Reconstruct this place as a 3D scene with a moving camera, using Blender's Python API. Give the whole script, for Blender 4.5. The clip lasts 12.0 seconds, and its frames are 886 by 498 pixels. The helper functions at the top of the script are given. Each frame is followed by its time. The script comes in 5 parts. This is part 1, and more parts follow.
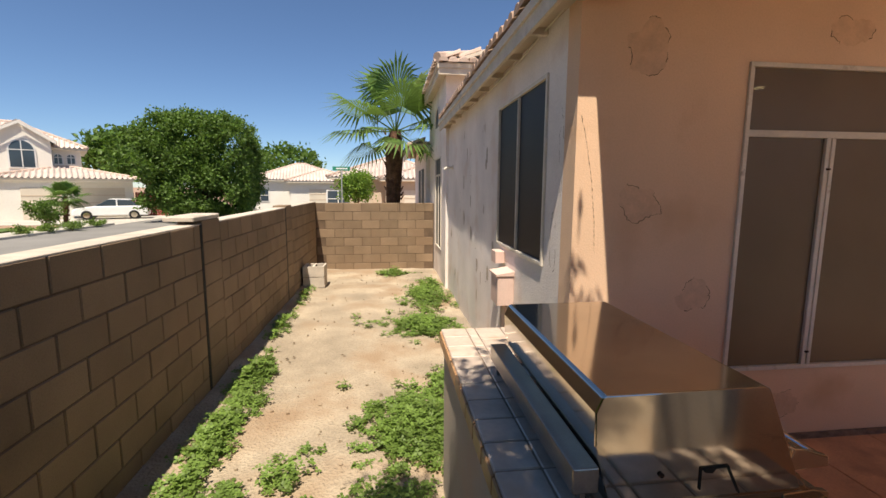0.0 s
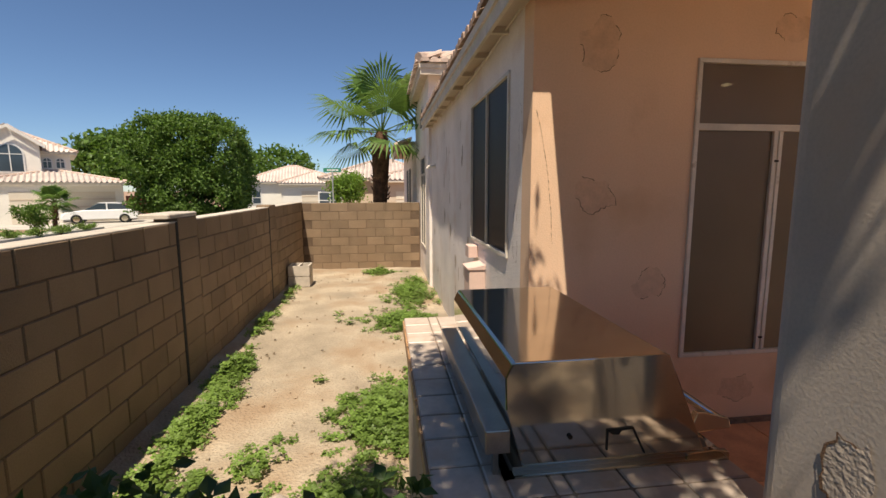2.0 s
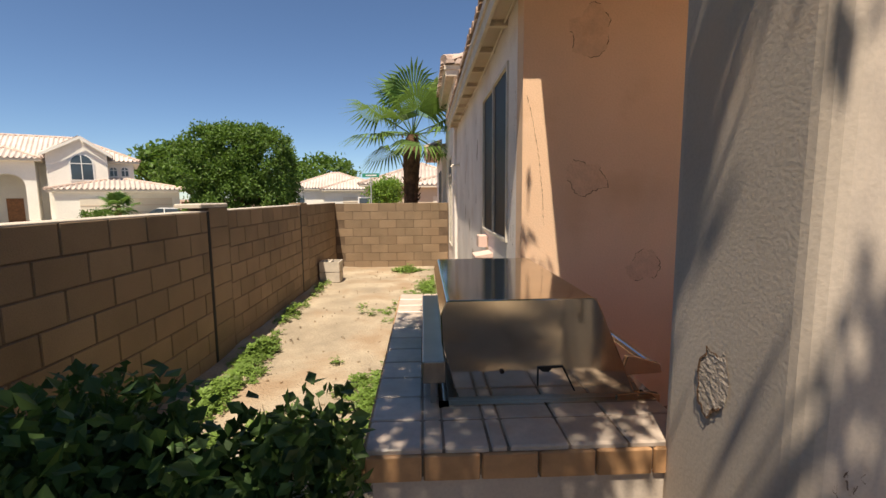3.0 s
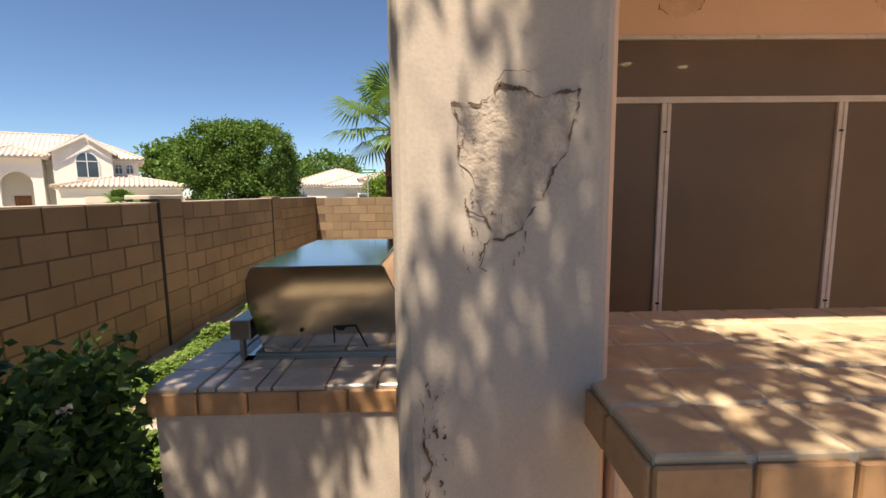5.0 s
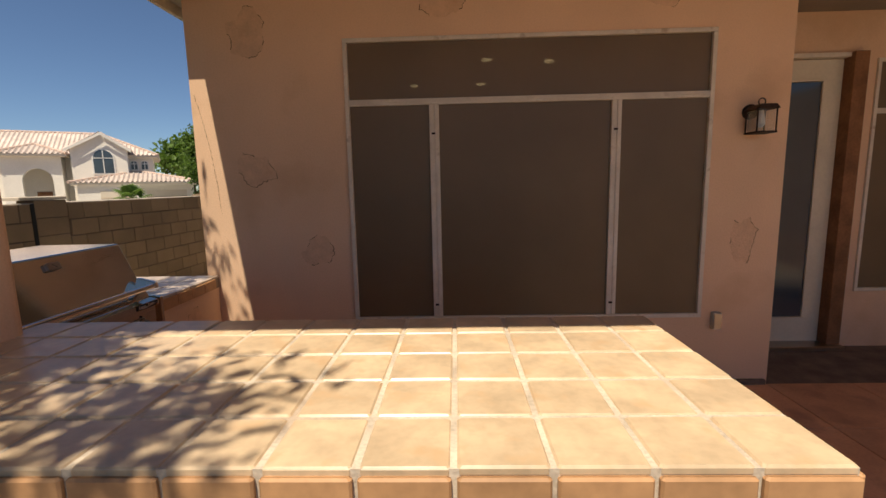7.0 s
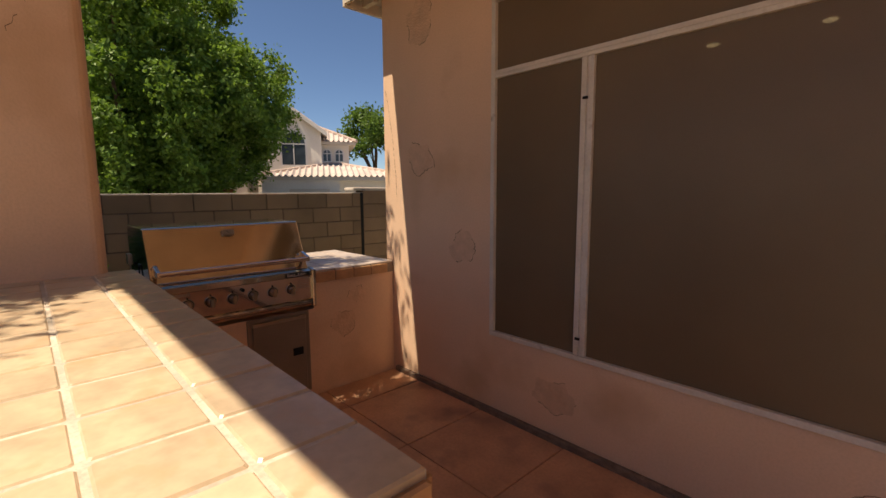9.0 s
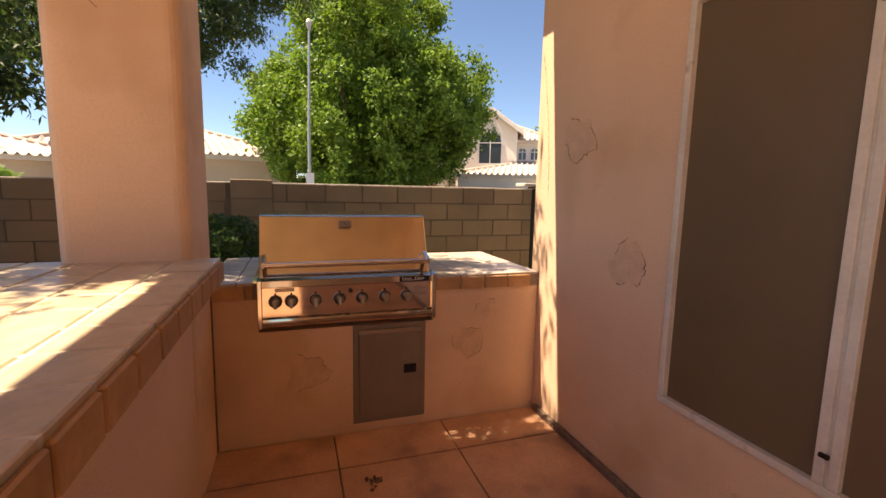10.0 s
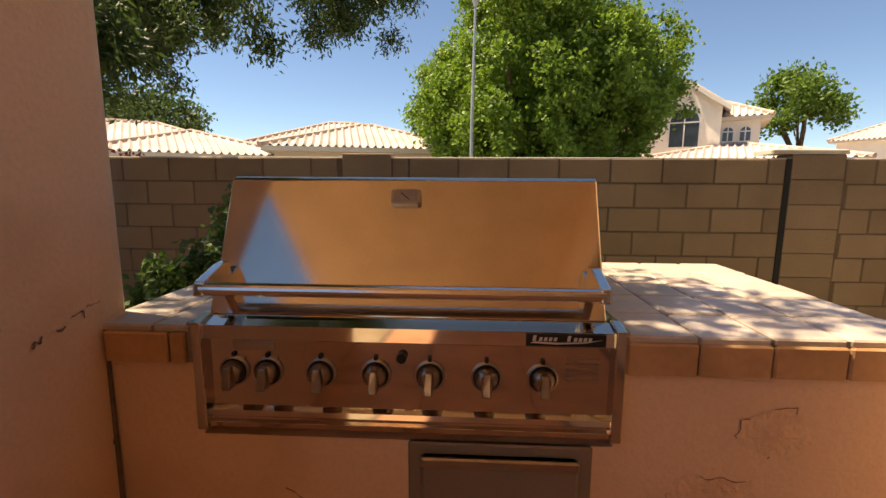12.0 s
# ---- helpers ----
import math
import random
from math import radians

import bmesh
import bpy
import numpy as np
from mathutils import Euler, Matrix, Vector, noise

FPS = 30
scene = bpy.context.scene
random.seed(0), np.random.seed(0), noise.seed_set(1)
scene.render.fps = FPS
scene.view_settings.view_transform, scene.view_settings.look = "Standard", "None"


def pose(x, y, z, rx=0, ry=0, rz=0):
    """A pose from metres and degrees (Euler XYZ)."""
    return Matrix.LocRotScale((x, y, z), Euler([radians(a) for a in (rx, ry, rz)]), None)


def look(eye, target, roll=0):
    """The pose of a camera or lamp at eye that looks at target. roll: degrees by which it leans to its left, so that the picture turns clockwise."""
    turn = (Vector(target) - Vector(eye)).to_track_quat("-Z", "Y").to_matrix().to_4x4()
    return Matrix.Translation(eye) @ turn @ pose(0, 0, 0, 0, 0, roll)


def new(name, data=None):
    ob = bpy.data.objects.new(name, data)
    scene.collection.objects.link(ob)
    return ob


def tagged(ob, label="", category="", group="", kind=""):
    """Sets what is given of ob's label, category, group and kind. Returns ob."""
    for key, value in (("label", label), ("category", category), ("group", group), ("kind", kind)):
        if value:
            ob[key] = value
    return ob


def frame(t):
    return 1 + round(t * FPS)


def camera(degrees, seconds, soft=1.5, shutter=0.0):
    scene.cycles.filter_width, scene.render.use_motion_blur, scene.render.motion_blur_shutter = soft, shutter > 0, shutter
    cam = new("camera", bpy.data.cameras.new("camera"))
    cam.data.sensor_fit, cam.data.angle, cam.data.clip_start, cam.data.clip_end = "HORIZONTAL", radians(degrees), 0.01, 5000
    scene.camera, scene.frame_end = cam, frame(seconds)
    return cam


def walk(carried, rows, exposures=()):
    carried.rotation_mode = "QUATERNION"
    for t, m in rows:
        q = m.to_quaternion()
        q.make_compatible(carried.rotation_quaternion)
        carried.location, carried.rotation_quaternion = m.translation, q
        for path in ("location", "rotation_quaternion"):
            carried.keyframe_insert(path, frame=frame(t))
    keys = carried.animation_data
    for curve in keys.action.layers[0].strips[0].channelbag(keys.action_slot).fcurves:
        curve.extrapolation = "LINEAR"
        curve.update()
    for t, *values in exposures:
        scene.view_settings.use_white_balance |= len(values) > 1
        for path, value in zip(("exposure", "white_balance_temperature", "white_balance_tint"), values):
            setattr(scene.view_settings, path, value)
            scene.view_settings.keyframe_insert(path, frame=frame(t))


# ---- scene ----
cam = camera(89.4, 12.0)
PATH = [
    (0, (-1.077, -2.574, 1.693), (-0.837, -0.607, 1.422), 0.3),
    (0.5, (-1.088, -2.558, 1.769), (-0.826, -0.594, 1.495), 0.3),
    (1, (-1.082, -2.578, 1.783), (-0.807, -0.616, 1.508), 0.2),
    (1.5, (-0.989, -2.632, 1.733), (-0.718, -0.668, 1.464), 0.0),
    (2, (-0.887, -2.695, 1.645), (-0.625, -0.73, 1.38), -0.2),
    (2.5, (-0.736, -2.781, 1.558), (-0.581, -0.802, 1.309), -0.3),
    (4.5, (-0.200, -3.129, 1.419), (-0.170, -1.141, 1.201), -0.6),
    (5, (0.083, -3.113, 1.426), (0.13, -1.129, 1.177), -0.7),
    (5.5, (0.437, -3.115, 1.508), (0.496, -1.133, 1.245), -1.0),
    (6, (0.857, -3.194, 1.507), (0.914, -1.212, 1.246), -1.0),
    (6.5, (1.351, -3.207, 1.488), (1.38, -1.227, 1.21), -1.3),
    (8.5, (2.778, -2.390, 1.414), (1.798, -0.668, 1.139), -0.3),
    (9, (2.845, -2.037, 1.377), (1.394, -0.684, 1.122), -0.3),
    (9.5, (2.706, -1.713, 1.38), (0.994, -0.713, 1.119), 0.8),
    (10, (2.447, -1.399, 1.332), (0.567, -0.77, 1.07), 1.2),
    (10.5, (2.103, -1.160, 1.303), (0.138, -0.914, 1.023), 0.8),
    (11, (1.706, -1.065, 1.274), (-0.267, -0.956, 0.962), 1.1),
    (11.5, (1.316, -0.985, 1.232), (-0.66, -1.034, 0.926), 0.6),
    (12, (1.016, -0.989, 1.171), (-0.959, -1.092, 0.874), 0.3),
]
EXPOSURE = [(0, 0.58, 7200, 10), (1.0, 0.43, 7200, 10), (2.0, 0.43, 7350, 10), (2.5, 0.55, 7450, 10), (4.5, 0.58, 7500, 10), (5.0, 0.85, 7600, 10), (5.5, 1.22, 8600, 11), (6.0, 0.55, 8200, 11), (6.5, 0.26, 7800, 10),
            (8.5, 0.16, 7500, 10), (9.5, 0.9, 8500, 15), (10.5, 1.55, 8800, 14), (11.0, 1.5, 8800, 13), (12, 1.15, 9300, 12)]
walk(cam, [(t, look(*p)) for t, *p in PATH], EXPOSURE)

# ---- world, sun, exposure ----
SUN_DIR = Vector((0.115, 0.44, -1.0)).normalized()
world = bpy.data.worlds.new("world")
scene.world = world
world.use_nodes = True
_nt = world.node_tree
_sky = _nt.nodes.new("ShaderNodeTexSky")
_sky.sky_type = 'NISHITA'
_sky.sun_disc = False
_sky.sun_elevation = radians(65.7)
_sky.sun_rotation = radians(194.6)
_sky.altitude = 2000
_sky.dust_density = 0.15
_sky.ozone_density = 9.0
_bg = _nt.nodes["Background"]
_bg.inputs["Strength"].default_value = 0.09
_nt.links.new(_sky.outputs[0], _bg.inputs["Color"])
sun = new("sun", bpy.data.lights.new("sun", 'SUN'))
sun.data.energy = 5.0
sun.data.angle = radians(0.53)
sun.data.color = (1.0, 0.94, 0.855)
sun.matrix_world = look((0, 0, 20), Vector((0, 0, 20)) + SUN_DIR)


# ---- materials ----
def mat(name, col, rough=0.8, metal=0.0, var=0.15, scale=3.0, grain=60.0, bump=0.3, depth=0.004, spec=0.3,
        tint=None, piece=0.0, stain=None, stain_scale=1.2, stain_lo=0.55, stain_hi=0.7, aniso=0.0):
    """Procedural surface: base colour with broad and fine variation, optional stains, per-piece shade, and relief."""
    m = bpy.data.materials.new(name)
    m.use_nodes = True
    nt = m.node_tree
    b = nt.nodes["Principled BSDF"]
    b.inputs["Roughness"].default_value = rough
    b.inputs["Metallic"].default_value = metal
    b.inputs["Specular IOR Level"].default_value = spec
    co = nt.nodes.new("ShaderNodeTexCoord")
    geo = nt.nodes.new("ShaderNodeNewGeometry")

    def noise_tex(s, detail=4.0):
        n = nt.nodes.new("ShaderNodeTexNoise")
        n.inputs["Scale"].default_value = s
        n.inputs["Detail"].default_value = detail
        nt.links.new(geo.outputs["Position"], n.inputs["Vector"])
        return n
    n1, n2 = noise_tex(scale), noise_tex(grain)
    c2 = tint or tuple(max(0.0, c * (1 - 1.6 * var)) for c in col)
    c1 = tuple(min(1.0, c * (1 + 0.6 * var)) for c in col)
    ramp = nt.nodes.new("ShaderNodeValToRGB")
    ramp.color_ramp.elements[0].position, ramp.color_ramp.elements[1].position = 0.32, 0.68
    ramp.color_ramp.elements[0].color, ramp.color_ramp.elements[1].color = (*c2, 1), (*c1, 1)
    nt.links.new(n1.outputs["Fac"], ramp.inputs["Fac"])
    mix = nt.nodes.new("ShaderNodeMix")
    mix.data_type, mix.blend_type = 'RGBA', 'MULTIPLY'
    mix.inputs["Factor"].default_value = min(1.0, var * 2.5)
    nt.links.new(ramp.outputs["Color"], mix.inputs["A"])
    r2 = nt.nodes.new("ShaderNodeValToRGB")
    r2.color_ramp.elements[0].position, r2.color_ramp.elements[1].position = 0.3, 0.6
    r2.color_ramp.elements[0].color, r2.color_ramp.elements[1].color = (0.6, 0.6, 0.6, 1), (1, 1, 1, 1)
    nt.links.new(n2.outputs["Fac"], r2.inputs["Fac"])
    nt.links.new(r2.outputs["Color"], mix.inputs["B"])
    out = mix.outputs["Result"]
    if stain:
        n3 = noise_tex(stain_scale, 6.0)
        r3 = nt.nodes.new("ShaderNodeValToRGB")
        r3.color_ramp.elements[0].position, r3.color_ramp.elements[1].position = stain_lo, stain_hi
        r3.color_ramp.elements[0].color, r3.color_ramp.elements[1].color = (0, 0, 0, 1), (1, 1, 1, 1)
        nt.links.new(n3.outputs["Fac"], r3.inputs["Fac"])
        mx = nt.nodes.new("ShaderNodeMix")
        mx.data_type = 'RGBA'
        nt.links.new(r3.outputs["Color"], mx.inputs["Factor"])
        nt.links.new(out, mx.inputs["A"])
        mx.inputs["B"].default_value = (*stain, 1)
        out = mx.outputs["Result"]
    if piece:
        oi = nt.nodes.new("ShaderNodeObjectInfo")
        hs = nt.nodes.new("ShaderNodeHueSaturation")
        mp = nt.nodes.new("ShaderNodeMapRange")
        mp.inputs["To Min"].default_value, mp.inputs["To Max"].default_value = 1 - piece, 1 + piece
        add = nt.nodes.new("ShaderNodeMath")
        add.operation = 'ADD'
        fr = nt.nodes.new("ShaderNodeMath")
        fr.operation = 'FRACT'
        nt.links.new(oi.outputs["Random"], add.inputs[0])
        nt.links.new(geo.outputs["Random Per Island"], add.inputs[1])
        nt.links.new(add.outputs[0], fr.inputs[0])
        nt.links.new(fr.outputs[0], mp.inputs["Value"])
        nt.links.new(mp.outputs["Result"], hs.inputs["Value"])
        nt.links.new(out, hs.inputs["Color"])
        out = hs.outputs["Color"]
    nt.links.new(out, b.inputs["Base Color"])
    if bump:
        bp = nt.nodes.new("ShaderNodeBump")
        bp.inputs["Strength"].default_value = bump
        bp.inputs["Distance"].default_value = depth
        nt.links.new(n2.outputs["Fac"], bp.inputs["Height"])
        nt.links.new(bp.outputs["Normal"], b.inputs["Normal"])
    if aniso:
        b.inputs["Anisotropic"].default_value = aniso
    return m


M_STUCCO = mat("stucco_peach", (0.83, 0.56, 0.375), 0.9, var=0.06, scale=1.1, grain=90, bump=0.5, depth=0.003,
               stain=(0.68, 0.43, 0.265), stain_scale=1.7, stain_lo=0.56, stain_hi=0.72)
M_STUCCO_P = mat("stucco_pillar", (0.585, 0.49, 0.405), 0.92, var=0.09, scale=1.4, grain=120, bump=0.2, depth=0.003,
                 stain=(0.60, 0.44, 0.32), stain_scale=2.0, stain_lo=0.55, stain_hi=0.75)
M_STUCCO_W = mat("stucco_weathered", (0.90, 0.81, 0.75), 0.92, var=0.08, scale=1.4, grain=70, bump=0.7, depth=0.005,
                 stain=(0.74, 0.60, 0.51), stain_scale=2.2, stain_lo=0.55, stain_hi=0.75)
M_SCAR = mat("exposed_coat", (0.55, 0.40, 0.30), 0.95, var=0.2, scale=9, grain=120, bump=0.9, depth=0.006)
M_FLAKE = mat("flaked_plaster", (0.575, 0.47, 0.38), 0.95, var=0.12, scale=16, grain=70, bump=0.8, depth=0.007)
M_PATCH = mat("patched_stucco", (0.79, 0.52, 0.345), 0.95, var=0.07, scale=14, grain=70, bump=0.8, depth=0.005, stain=(0.68, 0.425, 0.27), stain_scale=9, stain_lo=0.55, stain_hi=0.72)
M_SCARLINE = mat("scar_line", (0.30, 0.17, 0.10), 0.95, var=0.3, scale=20, grain=150, bump=0.4)
M_CRACK = mat("crack_edge", (0.24, 0.165, 0.12), 0.95, var=0.2, scale=20, grain=150, bump=0.4)
M_BLOCK = mat("concrete_block", (0.275, 0.192, 0.122), 0.95, var=0.12, scale=2.0, grain=110, bump=0.8, depth=0.004,
              piece=0.14, stain=(0.25, 0.168, 0.105), stain_scale=1.3, stain_lo=0.52, stain_hi=0.7)
M_MORTAR = mat("mortar", (0.17, 0.115, 0.075), 0.95, var=0.15, scale=5, grain=140, bump=0.5)
M_CAP = mat("concrete_cap", (0.60, 0.52, 0.43), 0.95, var=0.15, scale=4, grain=100, bump=0.7)
M_TILE = mat("glazed_clay_tile", (0.66, 0.50, 0.33), 0.33, var=0.12, scale=9, grain=45, bump=0.12, depth=0.002, spec=0.45,
             piece=0.07, stain=(0.58, 0.40, 0.24), stain_scale=14, stain_lo=0.55, stain_hi=0.7)
M_TILE_I = mat("pale_clay_tile", (0.60, 0.49, 0.405), 0.30, var=0.12, scale=9, grain=45, bump=0.12, depth=0.002, spec=0.5,
               piece=0.08, stain=(0.50, 0.37, 0.28), stain_scale=12, stain_lo=0.56, stain_hi=0.72)
M_FASCIA = mat("clay_edge_tile", (0.54, 0.30, 0.15), 0.5, var=0.12, scale=9, grain=45, bump=0.12, depth=0.002, piece=0.08)
M_GROUT = mat("grout", (0.68, 0.58, 0.46), 0.95, var=0.2, scale=6, grain=120, bump=0.4, stain=(0.40, 0.30, 0.22), stain_scale=2)
M_GROUT_I = mat("weathered_grout", (0.34, 0.26, 0.20), 0.95, var=0.25, scale=6, grain=120, bump=0.4, stain=(0.16, 0.12, 0.09), stain_scale=4)
M_GROUT_D = mat("dirty_grout", (0.20, 0.16, 0.13), 0.95, var=0.2, scale=6, grain=120, bump=0.4)
M_PAVER = mat("clay_floor_tile", (0.66, 0.36, 0.215), 0.5, var=0.12, scale=4, grain=60, bump=0.2, depth=0.002, piece=0.06,
              stain=(0.36, 0.20, 0.13), stain_scale=3)
M_STEEL = mat("brushed_steel", (0.63, 0.57, 0.49), 0.095, 1.0, var=0.06, scale=5, grain=200, bump=0, aniso=0.25)
M_PANEL = mat("polished_panel", (0.60, 0.53, 0.45), 0.06, 1.0, var=0.05, scale=6, grain=200, bump=0)
M_KNOB = mat("dark_knob_metal", (0.36, 0.30, 0.24), 0.28, 1.0, var=0.08, scale=20, grain=100, bump=0)
M_STEEL_D = mat("dull_steel", (0.42, 0.37, 0.32), 0.32, 1.0, var=0.1, scale=6, grain=180, bump=0.05, depth=0.001)
M_CHROME = mat("polished_steel", (0.75, 0.72, 0.68), 0.14, 1.0, var=0.03, scale=8, grain=100, bump=0)
M_DIAL = mat("dial_paint", (0.34, 0.29, 0.24), 0.3, var=0.1, scale=30, grain=90, bump=0)
M_BLACK = mat("black_paint", (0.015, 0.014, 0.013), 0.45, var=0.2, scale=20, grain=80, bump=0.1)
M_SILVERTEXT = mat("silver_lettering", (0.75, 0.74, 0.72), 0.35, 0.6, var=0.03, bump=0)
M_DOORPANEL = mat("taupe_metal_door", (0.29, 0.235, 0.185), 0.45, 0.35, var=0.08, scale=4, grain=120, bump=0.08)
M_SCREEN = mat("sun_screen_mesh", (0.195, 0.134, 0.078), 0.36, var=0.1, scale=1.2, grain=400, bump=0.06, depth=0.001, spec=0.35)
_nt = M_SCREEN.node_tree
_see = _nt.nodes.new("ShaderNodeBsdfTransparent")
_ms = _nt.nodes.new("ShaderNodeMixShader")
_ms.inputs[0].default_value = 0.10
_nt.links.new(_nt.nodes["Principled BSDF"].outputs[0], _ms.inputs[1])
_nt.links.new(_see.outputs[0], _ms.inputs[2])
_nt.links.new(_ms.outputs[0], _nt.nodes["Material Output"].inputs["Surface"])
M_SCREEN_D = mat("dark_sun_screen", (0.022, 0.020, 0.022), 0.5, var=0.1, scale=2, grain=300, bump=0.05, spec=0.3)
M_FRAME = mat("window_frame_paint", (0.74, 0.66, 0.56), 0.5, var=0.08, scale=6, grain=70, bump=0.1,
              stain=(0.45, 0.36, 0.28), stain_scale=12, stain_lo=0.62, stain_hi=0.75)
M_WOODTRIM = mat("cream_fascia_paint", (0.70, 0.60, 0.48), 0.6, var=0.1, scale=5, grain=60, bump=0.25,
                 stain=(0.42, 0.33, 0.25), stain_scale=5, stain_lo=0.6, stain_hi=0.75)
M_BROWNWOOD = mat("brown_wood", (0.28, 0.13, 0.06), 0.6, var=0.2, scale=6, grain=50, bump=0.3)
M_ROOF = mat("clay_roof_tile", (0.60, 0.45, 0.37), 0.85, var=0.15, scale=3, grain=40, bump=0.4, piece=0.15,
             stain=(0.40, 0.28, 0.22), stain_scale=2.5)
M_ROOF_D = mat("weathered_roof_tile", (0.40, 0.27, 0.20), 0.85, var=0.2, scale=3, grain=40, bump=0.4, piece=0.18)
M_ROOF_FAR = mat("pale_roof_tile", (0.62, 0.52, 0.46), 0.85, var=0.12, scale=0.8, grain=8, bump=0.3, piece=0.12)
M_DIRT = mat("sandy_dirt", (0.475, 0.385, 0.28), 0.97, var=0.2, scale=1.6, grain=45, bump=1.0, depth=0.025,
             stain=(0.34, 0.24, 0.155), stain_scale=1.5, stain_lo=0.48, stain_hi=0.66)
M_ASPHALT = mat("bleached_asphalt", (0.23, 0.22, 0.205), 0.9, var=0.1, scale=0.4, grain=25, bump=0.4)
M_CONC = mat("pale_concrete", (0.52, 0.48, 0.42), 0.9, var=0.1, scale=0.7, grain=20, bump=0.3)
M_LAWN = mat("lawn", (0.12, 0.20, 0.05), 0.9, var=0.3, scale=1.5, grain=30, bump=0.8, depth=0.03)
M_GRAVELBED = mat("desert_gravel", (0.40, 0.26, 0.18), 0.95, var=0.2, scale=1.0, grain=30, bump=0.8, depth=0.02)
M_WHITEWALL = mat("cream_house_stucco", (0.83, 0.79, 0.71), 0.9, var=0.05, scale=0.6, grain=12, bump=0.3)
M_TANWALL = mat("tan_house_stucco", (0.62, 0.50, 0.38), 0.9, var=0.05, scale=0.6, grain=12, bump=0.3)
M_GARAGE = mat("garage_door_paint", (0.72, 0.64, 0.52), 0.6, var=0.04, scale=1, grain=10, bump=0.1)
M_GLASS = mat("window_glass_dark", (0.05, 0.07, 0.09), 0.08, var=0.05, scale=1, grain=10, bump=0, spec=0.6)
M_WHITE = mat("white_trim", (0.78, 0.77, 0.74), 0.5, var=0.04, scale=3, grain=40, bump=0.05)
M_DOOR = mat("cream_door_paint", (0.74, 0.66, 0.52), 0.5, var=0.06, scale=3, grain=40, bump=0.05)
M_CAR = mat("white_car_paint", (0.80, 0.80, 0.80), 0.2, var=0.02, bump=0, spec=0.6)
M_RUBBER = mat("black_rubber", (0.02, 0.02, 0.02), 0.8, var=0.1, bump=0.1)
M_BARK = mat("tree_bark", (0.17, 0.105, 0.065), 0.95, var=0.3, scale=6, grain=40, bump=1.0, depth=0.02)
M_PALMBARK = mat("palm_trunk_fibre", (0.16, 0.085, 0.05), 0.95, var=0.35, scale=8, grain=40, bump=1.0, depth=0.03)
M_PINK = mat("pink_utility_box", (0.72, 0.52, 0.44), 0.6, var=0.06, scale=5, grain=60, bump=0.1)
M_ROCK = mat("river_rock", (0.46, 0.38, 0.31), 0.85, var=0.2, scale=7, grain=50, bump=0.5, piece=0.2)
M_REDWOOD = mat("red_fence_boards", (0.30, 0.07, 0.05), 0.8, var=0.2, scale=4, grain=30, bump=0.3, piece=0.1)
M_POLE = mat("galvanized_pole", (0.50, 0.51, 0.50), 0.5, 0.6, var=0.08, bump=0.05)
M_GREENSIGN = mat("green_sign", (0.02, 0.22, 0.14), 0.5, var=0.03, bump=0)
M_DARKMETAL = mat("rusty_black_metal", (0.05, 0.03, 0.022), 0.55, 0.6, var=0.25, scale=25, grain=90, bump=0.3)
M_CEIL = mat("patio_ceiling_paint", (0.78, 0.57, 0.41), 0.9, var=0.05, bump=0.3)
M_LANTERN = mat("lantern_glass", (0.75, 0.68, 0.55), 0.1, bump=0)
_nt = M_LANTERN.node_tree
_see = _nt.nodes.new("ShaderNodeBsdfTransparent")
_ms = _nt.nodes.new("ShaderNodeMixShader")
_ms.inputs[0].default_value = 0.8
_nt.links.new(_nt.nodes["Principled BSDF"].outputs[0], _ms.inputs[1])
_nt.links.new(_see.outputs[0], _ms.inputs[2])
_nt.links.new(_ms.outputs[0], _nt.nodes["Material Output"].inputs["Surface"])
M_ROOM = mat("room_plaster", (0.30, 0.26, 0.22), 0.9, var=0.05, bump=0.1)
M_LAMPGLOW = mat("lamp_glow", (1.0, 0.85, 0.55), 0.5, bump=0)
M_LAMPGLOW.node_tree.nodes["Principled BSDF"].inputs["Emission Color"].default_value = (1.0, 0.78, 0.42, 1)
M_LAMPGLOW.node_tree.nodes["Principled BSDF"].inputs["Emission Strength"].default_value = 9.0


def leaf_mat(name, col, light, rough=0.55):
    m = mat(name, col, rough, var=0.25, scale=2.5, grain=14, bump=0, spec=0.35, tint=tuple(c * 0.55 for c in col), piece=0.28)
    nt = m.node_tree
    b = nt.nodes["Principled BSDF"]
    tr = nt.nodes.new("ShaderNodeBsdfTranslucent")
    tr.inputs["Color"].default_value = (*light, 1)
    ms = nt.nodes.new("ShaderNodeMixShader")
    ms.inputs[0].default_value = 0.25
    nt.links.new(b.outputs[0], ms.inputs[1])
    nt.links.new(tr.outputs[0], ms.inputs[2])
    nt.links.new(ms.outputs[0], nt.nodes["Material Output"].inputs["Surface"])
    return m


M_LEAF_FICUS = leaf_mat("ficus_leaves", (0.155, 0.265, 0.035), (0.28, 0.46, 0.05))
M_LEAF_DARK = leaf_mat("hedge_leaves", (0.105, 0.19, 0.03), (0.18, 0.32, 0.04))
M_LEAF_MESQ = leaf_mat("mesquite_leaves", (0.06, 0.10, 0.03), (0.10, 0.18, 0.04))
M_LEAF_PALM = leaf_mat("palm_leaves", (0.115, 0.205, 0.045), (0.24, 0.40, 0.08))
M_LEAF_WEED = leaf_mat("weed_leaves", (0.17, 0.265, 0.055), (0.28, 0.42, 0.07))
M_LEAF_ROSE = leaf_mat("rose_leaves", (0.06, 0.115, 0.03), (0.10, 0.19, 0.035))
M_LEAF_RED = leaf_mat("dark_red_leaves", (0.11, 0.02, 0.025), (0.15, 0.03, 0.03))
